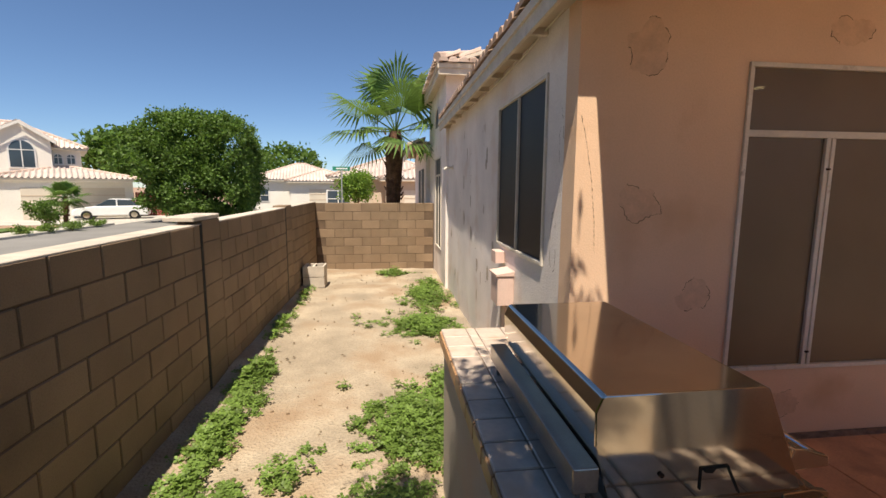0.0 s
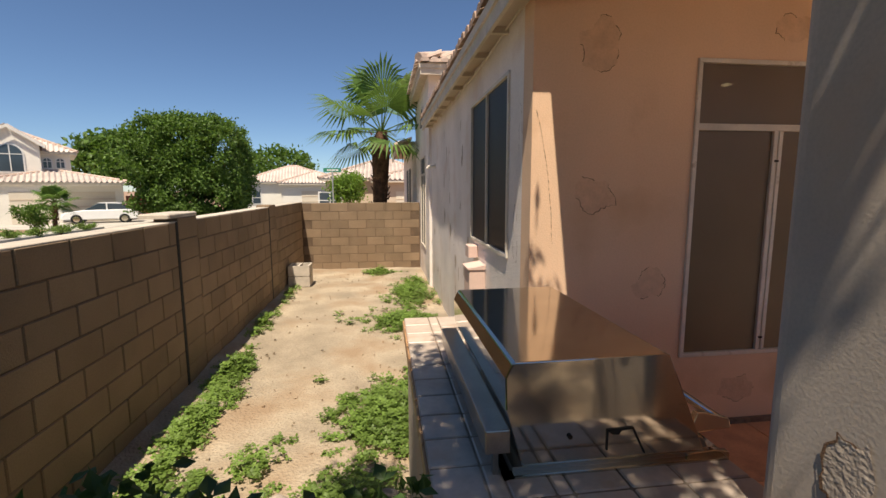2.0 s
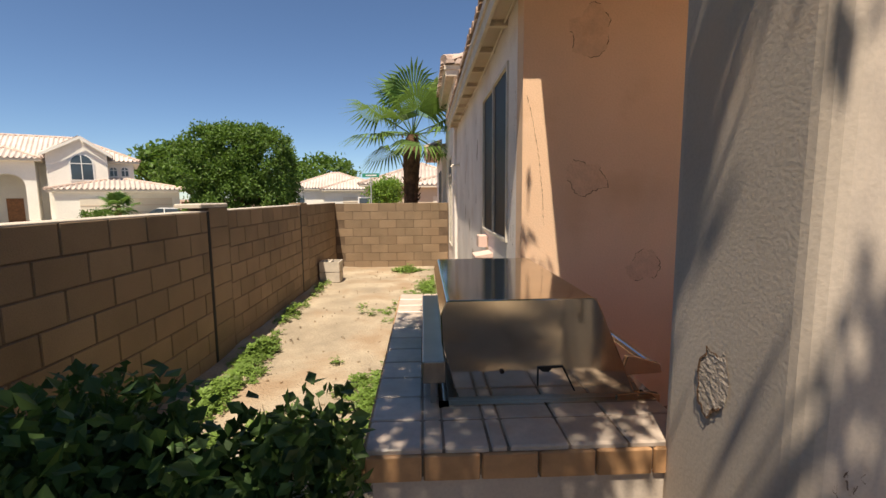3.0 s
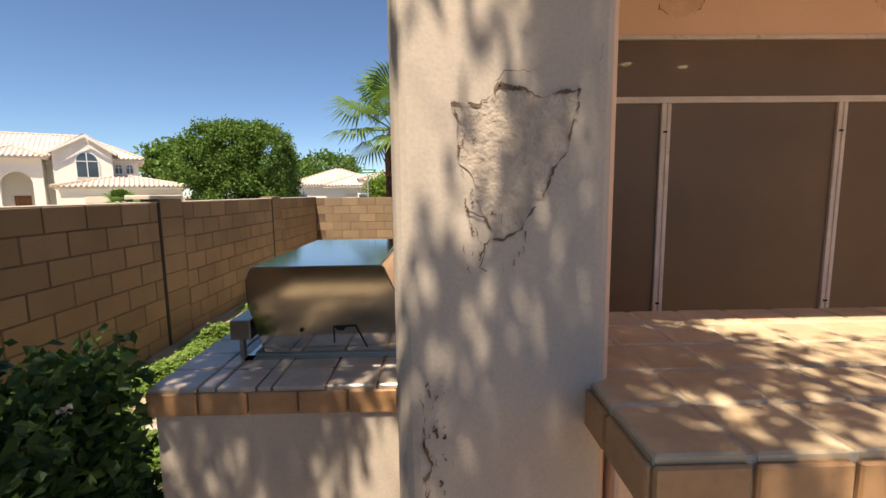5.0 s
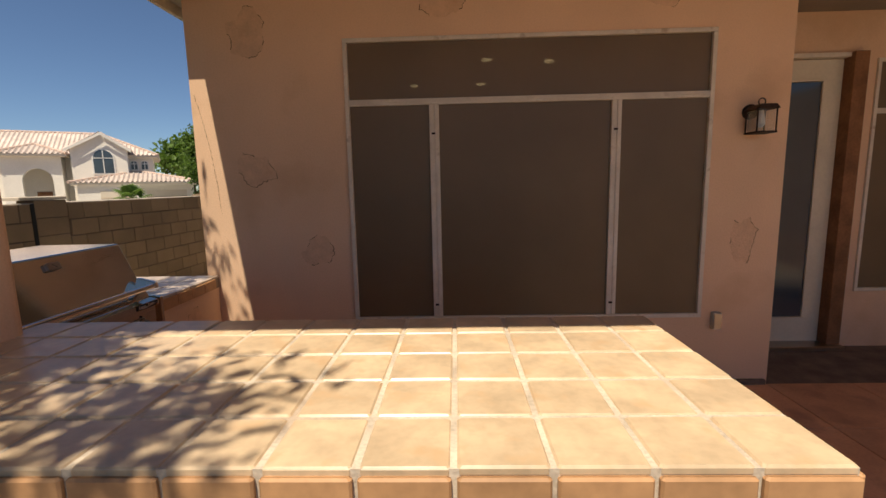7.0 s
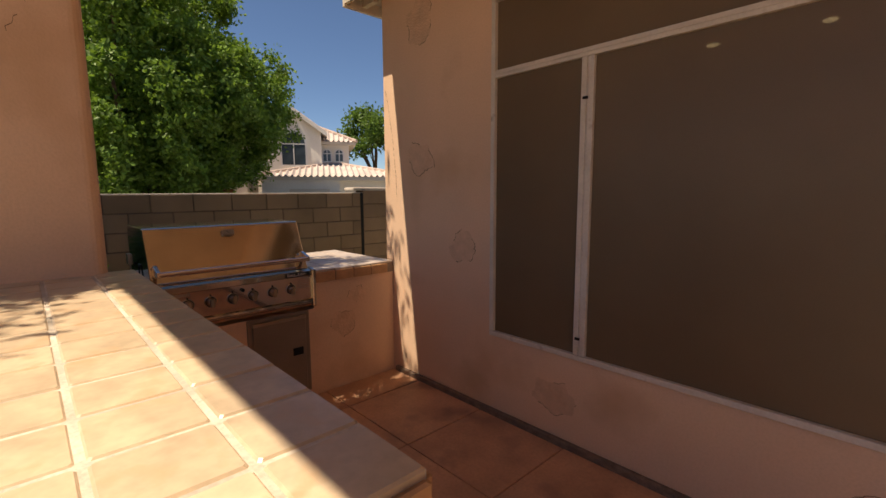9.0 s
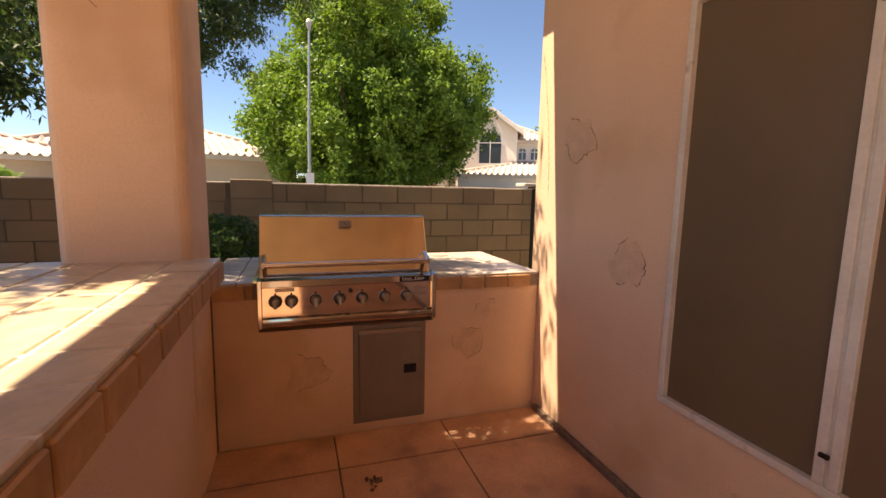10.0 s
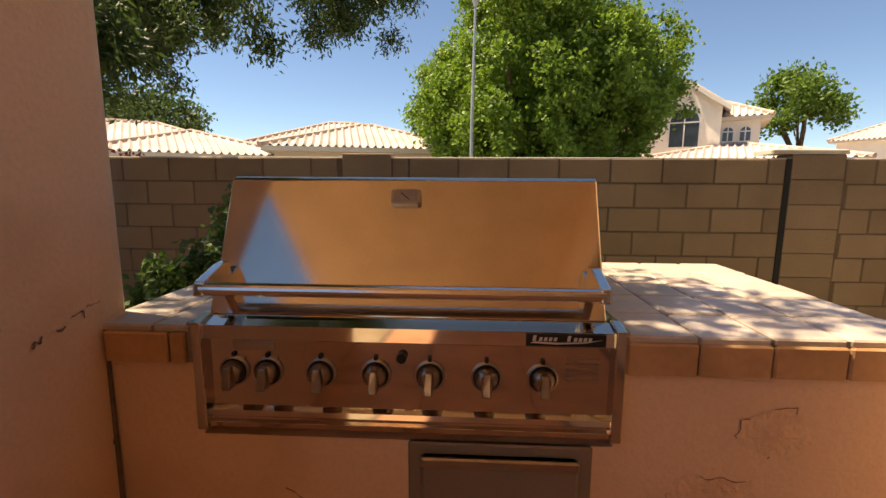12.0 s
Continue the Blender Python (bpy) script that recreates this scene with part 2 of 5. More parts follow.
M_PETAL = mat("white_petals", (0.8, 0.74, 0.66), 0.6, var=0.05, bump=0)
M_DRY = mat("dead_leaves", (0.22, 0.14, 0.085), 0.9, var=0.3, bump=0.2, piece=0.2)


# ---- builders ----
class Build:
    """Collects vertices and faces for one mesh."""
    def __init__(self):
        self.v, self.f = [], []

    def poly(self, pts):
        n = len(self.v)
        self.v += [tuple(p) for p in pts]
        self.f.append(tuple(range(n, n + len(pts))))

    def box(self, x0, x1, y0, y1, z0, z1):
        n = len(self.v)
        self.v += [(x, y, z) for z in (z0, z1) for x, y in ((x0, y0), (x1, y0), (x1, y1), (x0, y1))]
        self.f += [tuple(n + i for i in q) for q in ((3, 2, 1, 0), (4, 5, 6, 7), (0, 1, 5, 4), (1, 2, 6, 5), (2, 3, 7, 6), (3, 0, 4, 7))]
        return self

    def cbox(self, x0, x1, y0, y1, z0, z1, c=0.01):
        """A box with its upright and top edges chamfered by c."""
        n = len(self.v)
        def ring(i, z):
            return [(x0 + i + c, y0 + i, z), (x1 - i - c, y0 + i, z), (x1 - i, y0 + i + c, z), (x1 - i, y1 - i - c, z),
                    (x1 - i - c, y1 - i, z), (x0 + i + c, y1 - i, z), (x0 + i, y1 - i - c, z), (x0 + i, y0 + i + c, z)]
        self.v += ring(0, z0) + ring(0, z1 - c) + ring(c, z1)
        for r in (0, 8):
            self.f += [(n + r + i, n + r + (i + 1) % 8, n + r + 8 + (i + 1) % 8, n + r + 8 + i) for i in range(8)]
        self.f += [tuple(n + 7 - i for i in range(8)), tuple(n + 16 + i for i in range(8))]
        return self

    def tube(self, pts, radii, n=8, caps=True):
        pts = [Vector(p) for p in pts]
        if not isinstance(radii, (list, tuple)):
            radii = [radii] * len(pts)
        base = len(self.v)
        up = Vector((0.3, 0.2, 0.93))
        for i, p in enumerate(pts):
            d = (pts[min(i + 1, len(pts) - 1)] - pts[max(i - 1, 0)]).normalized()
            a = d.cross(up if abs(d.dot(up)) < 0.9 else Vector((1, 0.1, 0))).normalized()
            b = d.cross(a)
            for k in range(n):
                w = 2 * math.pi * k / n
                self.v.append(tuple(p + radii[i] * (a * math.cos(w) + b * math.sin(w))))
        for i in range(len(pts) - 1):
            for k in range(n):
                q = base + i * n
                self.f.append((q + k, q + (k + 1) % n, q + n + (k + 1) % n, q + n + k))
        if caps:
            self.f.append(tuple(base + n - 1 - k for k in range(n)))
            self.f.append(tuple(base + (len(pts) - 1) * n + k for k in range(n)))
        return self

    def prism(self, outline, axis, a, b):
        """Extrudes a 2D outline along an axis from a to b. The outline's plane: x (y, z), y (x, z), z (x, y)."""
        def put(p, w):
            return {"x": (w, p[0], p[1]), "y": (p[0], w, p[1]), "z": (p[0], p[1], w)}[axis]
        n, k = len(self.v), len(outline)
        self.v += [put(p, a) for p in outline] + [put(p, b) for p in outline]
        self.f += [(n + i, n + (i + 1) % k, n + k + (i + 1) % k, n + k + i) for i in range(k)]
        self.f += [tuple(n + k - 1 - i for i in range(k)), tuple(n + k + i for i in range(k))]
        return self

    def mesh(self, name, material, smooth=False):
        me = bpy.data.meshes.new(name)
        me.from_pydata(self.v, [], self.f)
        bm = bmesh.new()
        bm.from_mesh(me)
        if len(bm.faces) < 20000:
            bmesh.ops.recalc_face_normals(bm, faces=bm.faces)
        bm.to_mesh(me)
        bm.free()
        if smooth:
            me.polygons.foreach_set("use_smooth", [True] * len(me.polygons))
        me.materials.append(material)
        return me


def empty(name, at, label, category, group="", kind=""):
    ob = new(name)
    ob.location = at
    ob.empty_display_size = 0.1
    return tagged(ob, label, category, group, kind)


def part(name, b, material, parent=None, label="", smooth=False, bevel=0.0):
    """Links what b holds, given in the world's metres, as one mesh object under a thing or under a part."""
    me = b.mesh(name, material, smooth) if isinstance(b, Build) else b
    ob = new(name, me)
    if bevel:
        md = ob.modifiers.new("bevel", 'BEVEL')
        md.width, md.segments, md.limit_method = bevel, 5 if bevel > 0.045 else 2, 'ANGLE'
    if parent is not None:
        ob.parent = parent
        if parent.type == 'EMPTY':
            ob.matrix_parent_inverse = Matrix.Translation(parent.location).inverted()
    return tagged(ob, label)


def thing(name, b, material, label, category, smooth=False, bevel=0.0, group="", kind=""):
    return tagged(part(name, b, material, None, "", smooth, bevel), label, category, group, kind)


def piece(name, me, at, parent, turn=None):
    ob = new(name, me)
    ob.location = at
    if turn:
        ob.rotation_euler = turn
    ob.parent = parent
    if parent.type == 'EMPTY':
        ob.matrix_parent_inverse = Matrix.Translation(parent.location).inverted()
    return ob


def tiny_box(name, sx, sy, sz, material, c=0.004):
    return Build().cbox(-sx / 2, sx / 2, -sy / 2, sy / 2, -sz / 2, sz / 2, c).mesh(name, material)


def wall_boxes(b, axis, c0, c1, a0, a1, z0, z1, holes):
    """A wall slab with openings (a0, a1, z0, z1), split into boxes. axis: the one along which it runs."""
    def put(p, q, r, s):
        if q - p > 1e-4 and s - r > 1e-4:
            b.box(p, q, c0, c1, r, s) if axis == "x" else b.box(c0, c1, p, q, r, s)
    at = a0
    for h0, h1, k0, k1 in sorted(holes):
        put(at, h0, z0, z1)
        put(h0, h1, z0, k0)
        put(h0, h1, k1, z1)
        at = h1
    put(at, a1, z0, z1)
    return b


def leaves(rng, centres, spread, count, size, long=1.6, droop=0.0, tight=2.6):
    """Many small folded leaves round the given centres, as arrays for one mesh."""
    c = np.array(centres)[rng.integers(0, len(centres), count)]
    s = np.array(spread)
    p = c + np.clip(rng.normal(0, 1, (count, 3)), -tight, tight) * s
    d = rng.normal(0, 1, (count, 3))
    d[:, 2] -= droop
    d /= np.linalg.norm(d, axis=1)[:, None]
    e = np.cross(d, rng.normal(0, 1, (count, 3)))
    e /= np.linalg.norm(e, axis=1)[:, None]
    n = np.cross(d, e)
    k = size * rng.uniform(0.6, 1.25, count)[:, None]
    a = p
    t = p + d * k * long
    m1 = p + d * k * long * 0.5 + e * k * 0.5 + n * k * 0.12
    m2 = p + d * k * long * 0.5 - e * k * 0.5 + n * k * 0.12
    b = Build()
    v = np.stack([a, m1, t, m2], axis=1).reshape(-1, 3)
    b.v = [tuple(q) for q in v.tolist()]
    b.f = [f for i in range(count) for f in ((4 * i, 4 * i + 1, 4 * i + 2), (4 * i, 4 * i + 2, 4 * i + 3))]
    return b


def ellipsoid_points(rng, centre, radii, count, shell=0.75, floor=-1.0):
    out = []
    while len(out) < count:
        u = rng.normal(0, 1, 3)
        u /= np.linalg.norm(u)
        if u[2] < floor:
            continue
        r = shell + (1 - shell) * rng.random() if rng.random() < 0.8 else rng.random() * shell
        out.append(np.array(centre) + u * r * np.array(radii))
    return out


def tree(name, at, crown, radii, clumps, clump, count, size, leaf, label, category, trunk=0.18, lean=(0, 0), seed=1, floor=-0.5, droop=0.0, boxy=False, lobes=0):
    rng = np.random.default_rng(seed)
    base = empty(name, at, label, category)
    at, crown = Vector(at), Vector(crown)
    b = Build()
    fork = at.lerp(crown, 0.5) + Vector((lean[0], lean[1], 0))
    b.tube([at + Vector((0, 0, -0.05)), at.lerp(fork, 0.3) + Vector((trunk * 0.2, 0, 0)), at.lerp(fork, 0.7), fork],
           [trunk * 1.35, trunk * 1.05, trunk * 0.9, trunk * 0.75], 10)
    pts = ellipsoid_points(rng, crown, radii, clumps, 0.8, floor)
    if lobes:
        heads = ellipsoid_points(rng, crown, [q * 0.66 for q in radii], lobes, 0.85, floor)
        pts = []
        for hd in heads:
            k = rng.uniform(0.25, 0.40)
            pts += ellipsoid_points(rng, hd, [q * k for q in radii], clumps // lobes, 0.9)
    if boxy:
        q = (np.array(pts) - np.array(crown)) / np.array(radii)
        q *= (np.linalg.norm(q, axis=1) / np.sum(q ** 6, axis=1) ** (1 / 6))[:, None]
        pts = list(np.array(crown) + q * np.array(radii))
    for p in pts[:: max(1, clumps // 9)][:9]:
        mid = fork.lerp(Vector(p), 0.45) + Vector(rng.normal(0, 0.1, 3)) * radii[0] * 0.4
        b.tube([fork - Vector((0, 0, 0.15)), mid, Vector(p)], [trunk * 0.55, trunk * 0.3, trunk * 0.08], 6)
    part("trunk", b, M_BARK, base, smooth=True)
    part("crown", leaves(rng, pts, clump, count, size, droop=droop), leaf, base)
    return base


# ---- large structure ----
GZ = -0.18          # yard ground
GO = -0.70          # street level beyond the yard wall
WALL_X = -2.70      # yard face of the block wall
END_Y = 7.75        # face of the end wall
BLK, CRS = 0.4075, 0.196
WALL_TOP = 1.365

g = Build()
g.poly([(-700, -700, GO - 0.03), (700, -700, GO - 0.03), (700, 900, GO - 0.03), (-700, 900, GO - 0.03)])
ground = thing("ground", g, M_GRAVELBED, "flat tan desert ground reaching the horizon", "ground", kind="structure")

# uneven sandy yard
yb = Build()
nx, ny = 46, 150
for j in range(ny + 1):
    for i in range(nx + 1):
        x, y = WALL_X - 0.02 + (3.1) * i / nx, -7.0 + 14.9 * j / ny
        h = 0.035 * noise.noise((x * 1.1, y * 1.1, 0)) + 0.012 * noise.noise((x * 5, y * 5, 3)) + 0.05 * math.exp(-((x - WALL_X) / 0.25) ** 2)
        yb.v.append((x, y, GZ + h))
for j in range(ny):
    for i in range(nx):
        q = j * (nx + 1) + i
        yb.f.append((q, q + 1, q + nx + 2, q + nx + 1))
yard = thing("yard_ground", yb, M_DIRT, "uneven sandy dirt of a narrow side yard", "ground", smooth=True, kind="structure")
sb = Build().box(WALL_X - 0.02, 14, -14, -2.6, GO - 0.1, GZ - 0.06).box(0.4, 14, -14, -1.904, GO - 0.1, GZ + 0.02).box(WALL_X - 0.02, 0.4, -2.6, END_Y + 0.2, GO - 0.1, GZ - 0.06)
thing("back_yard_ground", sb, M_DIRT, "bare sandy dirt of the back yard", "ground", kind="structure")

road = thing("road", Build().box(-18.0, -5.6, -60, 120, GO - 0.2, GO + 0.004), M_ASPHALT, "sun-bleached grey asphalt street", "road", kind="structure")
thing("pavement", Build().box(-5.4, -4.1, -60, 80, GO - 0.2, GO + 0.13), M_CONC, "pale concrete sidewalk behind the block wall", "pavement", kind="structure", bevel=0.02)
thing("kerb", Build().box(-5.6, -5.4, -60, 80, GO - 0.2, GO + 0.15), M_CONC, "pale concrete street kerb", "kerb", kind="structure", bevel=0.03)
thing("kerb", Build().box(-18.2, -18.0, -60, 27.5, GO - 0.2, GO + 0.13), M_CONC, "pale concrete street kerb", "kerb", kind="structure", bevel=0.03)
thing("pavement", Build().box(-19.6, -18.2, -60, 27.5, GO - 0.2, GO + 0.11), M_CONC, "pale concrete sidewalk before the front yards", "pavement", kind="structure", bevel=0.02)
thing("driveway", Build().box(-40, -18.0, 27.5, 50, GO - 0.2, GO + 0.012), M_CONC, "pale concrete driveways and court", "driveway", kind="structure")
thing("lawn", Build().box(-27, -20.6, 21, 24.6, GO - 0.2, GO + 0.06), M_LAWN, "small green front lawn", "lawn", kind="structure")

# patio slab under the floor tiles
patio = thing("patio_floor", Build().box(0.10, 7.0, -1.9, 2.0, -0.25, -0.012), M_GROUT_D, "red clay tiled patio floor with dark joints", "floor", kind="structure")

# house walls
T = 0.18
win = (1.10, 3.545, 0.515, 2.44)
wall_s = thing("wall_south", wall_boxes(Build(), "x", 0.0, T, 0.02, 4.06, -0.2, 3.02, [win]), M_STUCCO,
               "peach stucco patio wall with patched scars", "wall", kind="structure")
thing("wall_return", Build().box(4.06 - T, 4.055, T, 0.75, -0.2, 3.02), M_STUCCO, "peach stucco return wall beside the door", "wall", kind="structure")
win_e = (5.27, 7.2, 0.50, 2.40)
wall_d = thing("wall_door", wall_boxes(Build(), "x", 0.75, 0.93, 3.9, 8.2, -0.2, 3.02, [(4.14, 5.14, 0.0, 2.46), win_e]), M_STUCCO,
               "peach stucco wall with a patio door", "wall", kind="structure")
swin = (0.50, 1.85, 1.147, 2.46)
fwin = (6.35, 7.35, 0.45, 2.30)
SIDE_X = 0.02
wall_w = thing("wall_west", wall_boxes(Build(), "y", SIDE_X, SIDE_X + T, T, 5.65, -0.25, 2.86, [swin]), M_STUCCO_W,
               "pale weathered stucco side wall with peeling patches", "wall", kind="structure")
wall_w2 = thing("wall_west_tall", wall_boxes(Build(), "y", SIDE_X - 0.05, SIDE_X + T, 5.65, 8.9, -0.25, 3.72, [fwin]), M_STUCCO_W,
                "pale stucco wall of the two-storey part", "wall", kind="structure")
tall = Build().box(SIDE_X + T, 4, 5.65, 5.8, 2.6, 3.72).box(SIDE_X + T, 4, 8.75, 8.9, -0.2, 3.72)
thing("wall_upper", tall, M_STUCCO_W, "stucco gable wall above the lower roof", "wall", kind="structure")
thing("wall_inner", Build().box(0.2, 8.2, 5.45, 5.6, -0.2, 3.0).box(8.05, 8.2, 0.93, 5.45, -0.2, 3.0), M_ROOM, "plain inner wall of the dim room", "wall", kind="structure")
thing("ceiling_room", Build().box(0.2, 8.2, 0.18, 5.5, 2.78, 2.85), M_ROOM, "plain ceiling of the dim room", "ceiling", kind="structure")
thing("floor_room", Build().box(0.2, 8.2, 0.18, 5.5, -0.25, -0.05), M_ROOM, "plain floor of the dim room", "floor", kind="structure")
# patio roof, resting on the pillar and the house
thing("ceiling_patio", Build().box(0.045, 8.2, -2.66, 0.0, 2.98, 3.10).box(4.06, 8.2, 0.0, 0.75, 2.98, 3.10), M_CEIL,
      "painted ceiling of the patio roof", "ceiling", kind="structure")
# Added end wall, out of view; slots placed to mirror as bright panel stripes.
thing("wall_patio_end", wall_boxes(Build(), "y", 8.0, 8.2, -6, 0.75, -0.2, 3.0, [(-3.0, -2.45, 0.0, 2.4), (-1.95, -1.5, 0.0, 2.4)]), M_STUCCO, "unseen stucco end wall, slotted to give the grill panel bright reflections", "wall", kind="structure")
thing("wall_yard_south", Build().box(WALL_X, 8.2, -9.2, -9.0, -0.3, 1.4), M_BLOCK, "plain block wall behind the yard", "wall", kind="structure")
thing("baseboard", Build().cbox(0.14, 4.04, -0.03, 0.002, -0.01, 0.035, 0.006), M_CRACK, "dark dirt joint along the wall's foot", "trim", kind="structure")

# pillar
PS = -2.235         # its yard face
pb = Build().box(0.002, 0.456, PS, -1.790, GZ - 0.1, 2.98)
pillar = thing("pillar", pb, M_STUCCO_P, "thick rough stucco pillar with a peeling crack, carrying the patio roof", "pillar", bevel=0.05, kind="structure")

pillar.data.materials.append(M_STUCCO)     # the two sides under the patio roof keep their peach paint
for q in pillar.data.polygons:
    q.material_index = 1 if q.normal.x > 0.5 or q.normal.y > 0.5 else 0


# ---- bar ----
BX0, BX1, BY0, BY1, BZ = 0.402, 2.450, -2.500, -1.688, 1.032
bar = empty("outdoor_bar", (1.45, -2.05, GZ), "stucco outdoor bar topped with beige clay tiles", "bar counter")
part("base_wall", Build().box(0.46, 2.38, -2.24, -1.80, GZ - 0.05, BZ - 0.075), M_STUCCO, bar, bevel=0.012)
part("grout_bed", Build().box(BX0 + 0.006, BX1 - 0.006, BY0 + 0.006, BY1 - 0.006, BZ - 0.085, BZ - 0.0035), M_GROUT, bar, "pale raised grout between tiles")
P = (BX1 - BX0) / 13
PY = (BY1 - BY0) / 5
tile_me = tiny_box("tile", P - 0.010, PY - 0.010, 0.014, M_TILE, 0.004)
for i in range(13):
    for j in range(5):
        piece("tile", tile_me, (BX0 + P * (i + 0.5), BY0 + PY * (j + 0.5), BZ - 0.007 + random.uniform(-0.001, 0.001)), bar)
fas_me = tiny_box("edge_tile", P - 0.009, 0.014, 0.076, M_FASCIA, 0.004)
for i in range(13):
    for y in (BY0 + 0.001, BY1 - 0.001):
        piece("edge_tile", fas_me, (BX0 + P * (i + 0.5), y, BZ - 0.052), bar)
fas_y = tiny_box("edge_tile", 0.014, PY - 0.009, 0.076, M_FASCIA, 0.004)
for j in range(5):
    for x in (BX0 + 0.001, BX1 - 0.001):
        piece("edge_tile", fas_y, (x, BY0 + PY * (j + 0.5), BZ - 0.052), bar)

# ---- grill island ----
IX0, IX1, IY0, IY1, IZ = -0.775, 0.108, -1.826, -0.004, 0.857
isl = empty("grill_island", (-0.33, -0.95, GZ), "stucco barbecue island topped with beige clay tiles", "kitchen island")
GY0, GY1, GX0 = -1.600, -0.645, -0.575    # cut-out for the grill
part("base_wall", Build().box(IX0 + 0.03, IX1 - 0.012, IY0 + 0.012, IY1, GZ - 0.05, 0.60)
     .box(IX0 + 0.03, GX0 + 0.02, IY0 + 0.012, IY1, 0.60, IZ - 0.075).box(GX0 + 0.02, IX1 - 0.012, IY0 + 0.012, GY0 + 0.02, 0.60, IZ - 0.075)
     .box(GX0 + 0.02, IX1 - 0.012, GY1 - 0.02, IY1, 0.60, IZ - 0.075), M_STUCCO, isl)
part("outer_coat", Build().box(IX0 + 0.022, IX0 + 0.03, IY0 + 0.004, IY1, GZ - 0.05, IZ - 0.078).box(IX0 + 0.03, IX1 - 0.012, IY0 + 0.004, IY0 + 0.012, GZ - 0.05, IZ - 0.078), M_STUCCO_P, isl,
     "sun-bleached pale stucco coat")
part("grout_bed", Build().box(IX0 + 0.006, GX0 + 0.02, IY0 + 0.006, IY1, IZ - 0.085, IZ - 0.0035)
     .box(GX0 + 0.02, IX1 - 0.006, IY0 + 0.006, GY0 + 0.02, IZ - 0.085, IZ - 0.0035)
     .box(GX0 + 0.02, IX1 - 0.006, GY1 - 0.02, IY1, IZ - 0.085, IZ - 0.0035), M_GROUT_I, isl, "dirty grey-brown grout between tiles")


def tile_strip(xs, ys):
    for x0, x1 in zip(xs, xs[1:]):
        for y0, y1 in zip(ys, ys[1:]):
            me = tile_cache.setdefault((round(x1 - x0, 3), round(y1 - y0, 3)), None) or tiny_box("tile", x1 - x0 - 0.006, y1 - y0 - 0.006, 0.014, M_TILE_I, 0.004)
            tile_cache[(round(x1 - x0, 3), round(y1 - y0, 3))] = me
            piece("tile", me, ((x0 + x1) / 2, (y0 + y1) / 2, IZ - 0.007 + random.uniform(-0.001, 0.001)), isl)


tile_cache = {}
rows_y = [IY0 + 0.152 * k for k in range(12)] + [IY1]
tile_strip([IX0, IX0 + 0.150, GX0 + 0.004], rows_y)
tile_strip([IX0 + 0.204 + 0.12, IX0 + 0.37, IX0 + 0.53, IX0 + 0.685, IX1], [IY0, IY0 + 0.150, GY0 + 0.008])
tile_strip([GX0 + 0.004, IX0 + 0.324], [IY0, IY0 + 0.150, GY0 + 0.008])
tile_strip([GX0 + 0.004, GX0 + 0.16, GX0 + 0.33, GX0 + 0.51, IX1], [GY1 - 0.008, GY1 + 0.140, GY1 + 0.287, GY1 + 0.435, IY1])
edge_y = tiny_box("edge_tile", 0.014, 0.144, 0.068, M_FASCIA, 0.004)
edge_x = tiny_box("edge_tile", 0.144, 0.014, 0.068, M_FASCIA, 0.004)
for k in range(12):
    y = IY0 + 0.152 * (k + 0.5)
    piece("edge_tile", edge_y, (IX0 + 0.001, y, IZ - 0.048), isl)
for y in (GY1 + 0.065, GY1 + 0.213, GY1 + 0.361, GY1 + 0.509, -1.711):
    if y + 0.07 < IY1:
        piece("edge_tile", edge_y, (IX1 - 0.001, y, IZ - 0.048), isl)
piece("edge_tile", tiny_box("edge_tile", 0.014, 0.036, 0.068, M_FASCIA, 0.004), (IX1 - 0.001, -1.617, IZ - 0.048), isl)
for k in range(6):
    piece("edge_tile", edge_x, (IX0 + 0.075 + 0.149 * k, IY0 + 0.001, IZ - 0.048), isl)


# ---- grill ----
grill = empty("barbecue_grill", (-0.25, -1.12, IZ), "stainless steel built-in gas grill with closed hood", "grill")
HY0, HY1 = -1.574, -0.678
prof = [(-0.515, 0.868), (-0.565, 1.045), (-0.568, 1.135), (-0.550, 1.176), (-0.540, 1.180), (-0.098, 1.181), (-0.086, 1.174), (0.044, 0.868)]
hood = part("hood", Build().prism(prof, "y", HY0, HY1), M_STEEL, grill, bevel=0.004)
part("hood_lower_band", Build().prism([(-0.2, 0.872), (-0.2, 0.92), (0.034, 0.92), (0.062, 0.872)], "y", HY0 + 0.004, HY1 - 0.004), M_STEEL, hood, bevel=0.003)
for y in (HY0 - 0.004, HY1):
    part("side_panel", Build().prism([(-0.270, 0.905), (-0.270, 0.968), (-0.190, 0.970), (-0.150, 0.888), (-0.154, 0.886), (-0.193, 0.964), (-0.225, 0.962), (-0.235, 0.950), (-0.255, 0.952), (-0.266, 0.962), (-0.266, 0.905)], "y", y, y + 0.004), M_BLACK, grill, "dark cut-out slot")
for y in (HY0 - 0.002,):
    part("rivet", Build().tube([(-0.38, y - 0.004, 0.955), (-0.38, y + 0.002, 0.955)], 0.007, 10), M_DARKMETAL, grill)
part("firebox", Build().prism([(-0.545, 0.80), (-0.545, 0.876), (0.05, 0.876), (0.05, 0.80)], "y", GY0 + 0.025, GY1 - 0.025), M_STEEL_D, grill)
part("rim_flange", Build().box(GX0, 0.10, GY0, GY0 + 0.03, IZ - 0.002, IZ + 0.006).box(GX0, 0.10, GY1 - 0.03, GY1, IZ - 0.002, IZ + 0.006)
     .box(GX0, GX0 + 0.03, GY0, GY1, IZ - 0.002, IZ + 0.006), M_STEEL, grill)
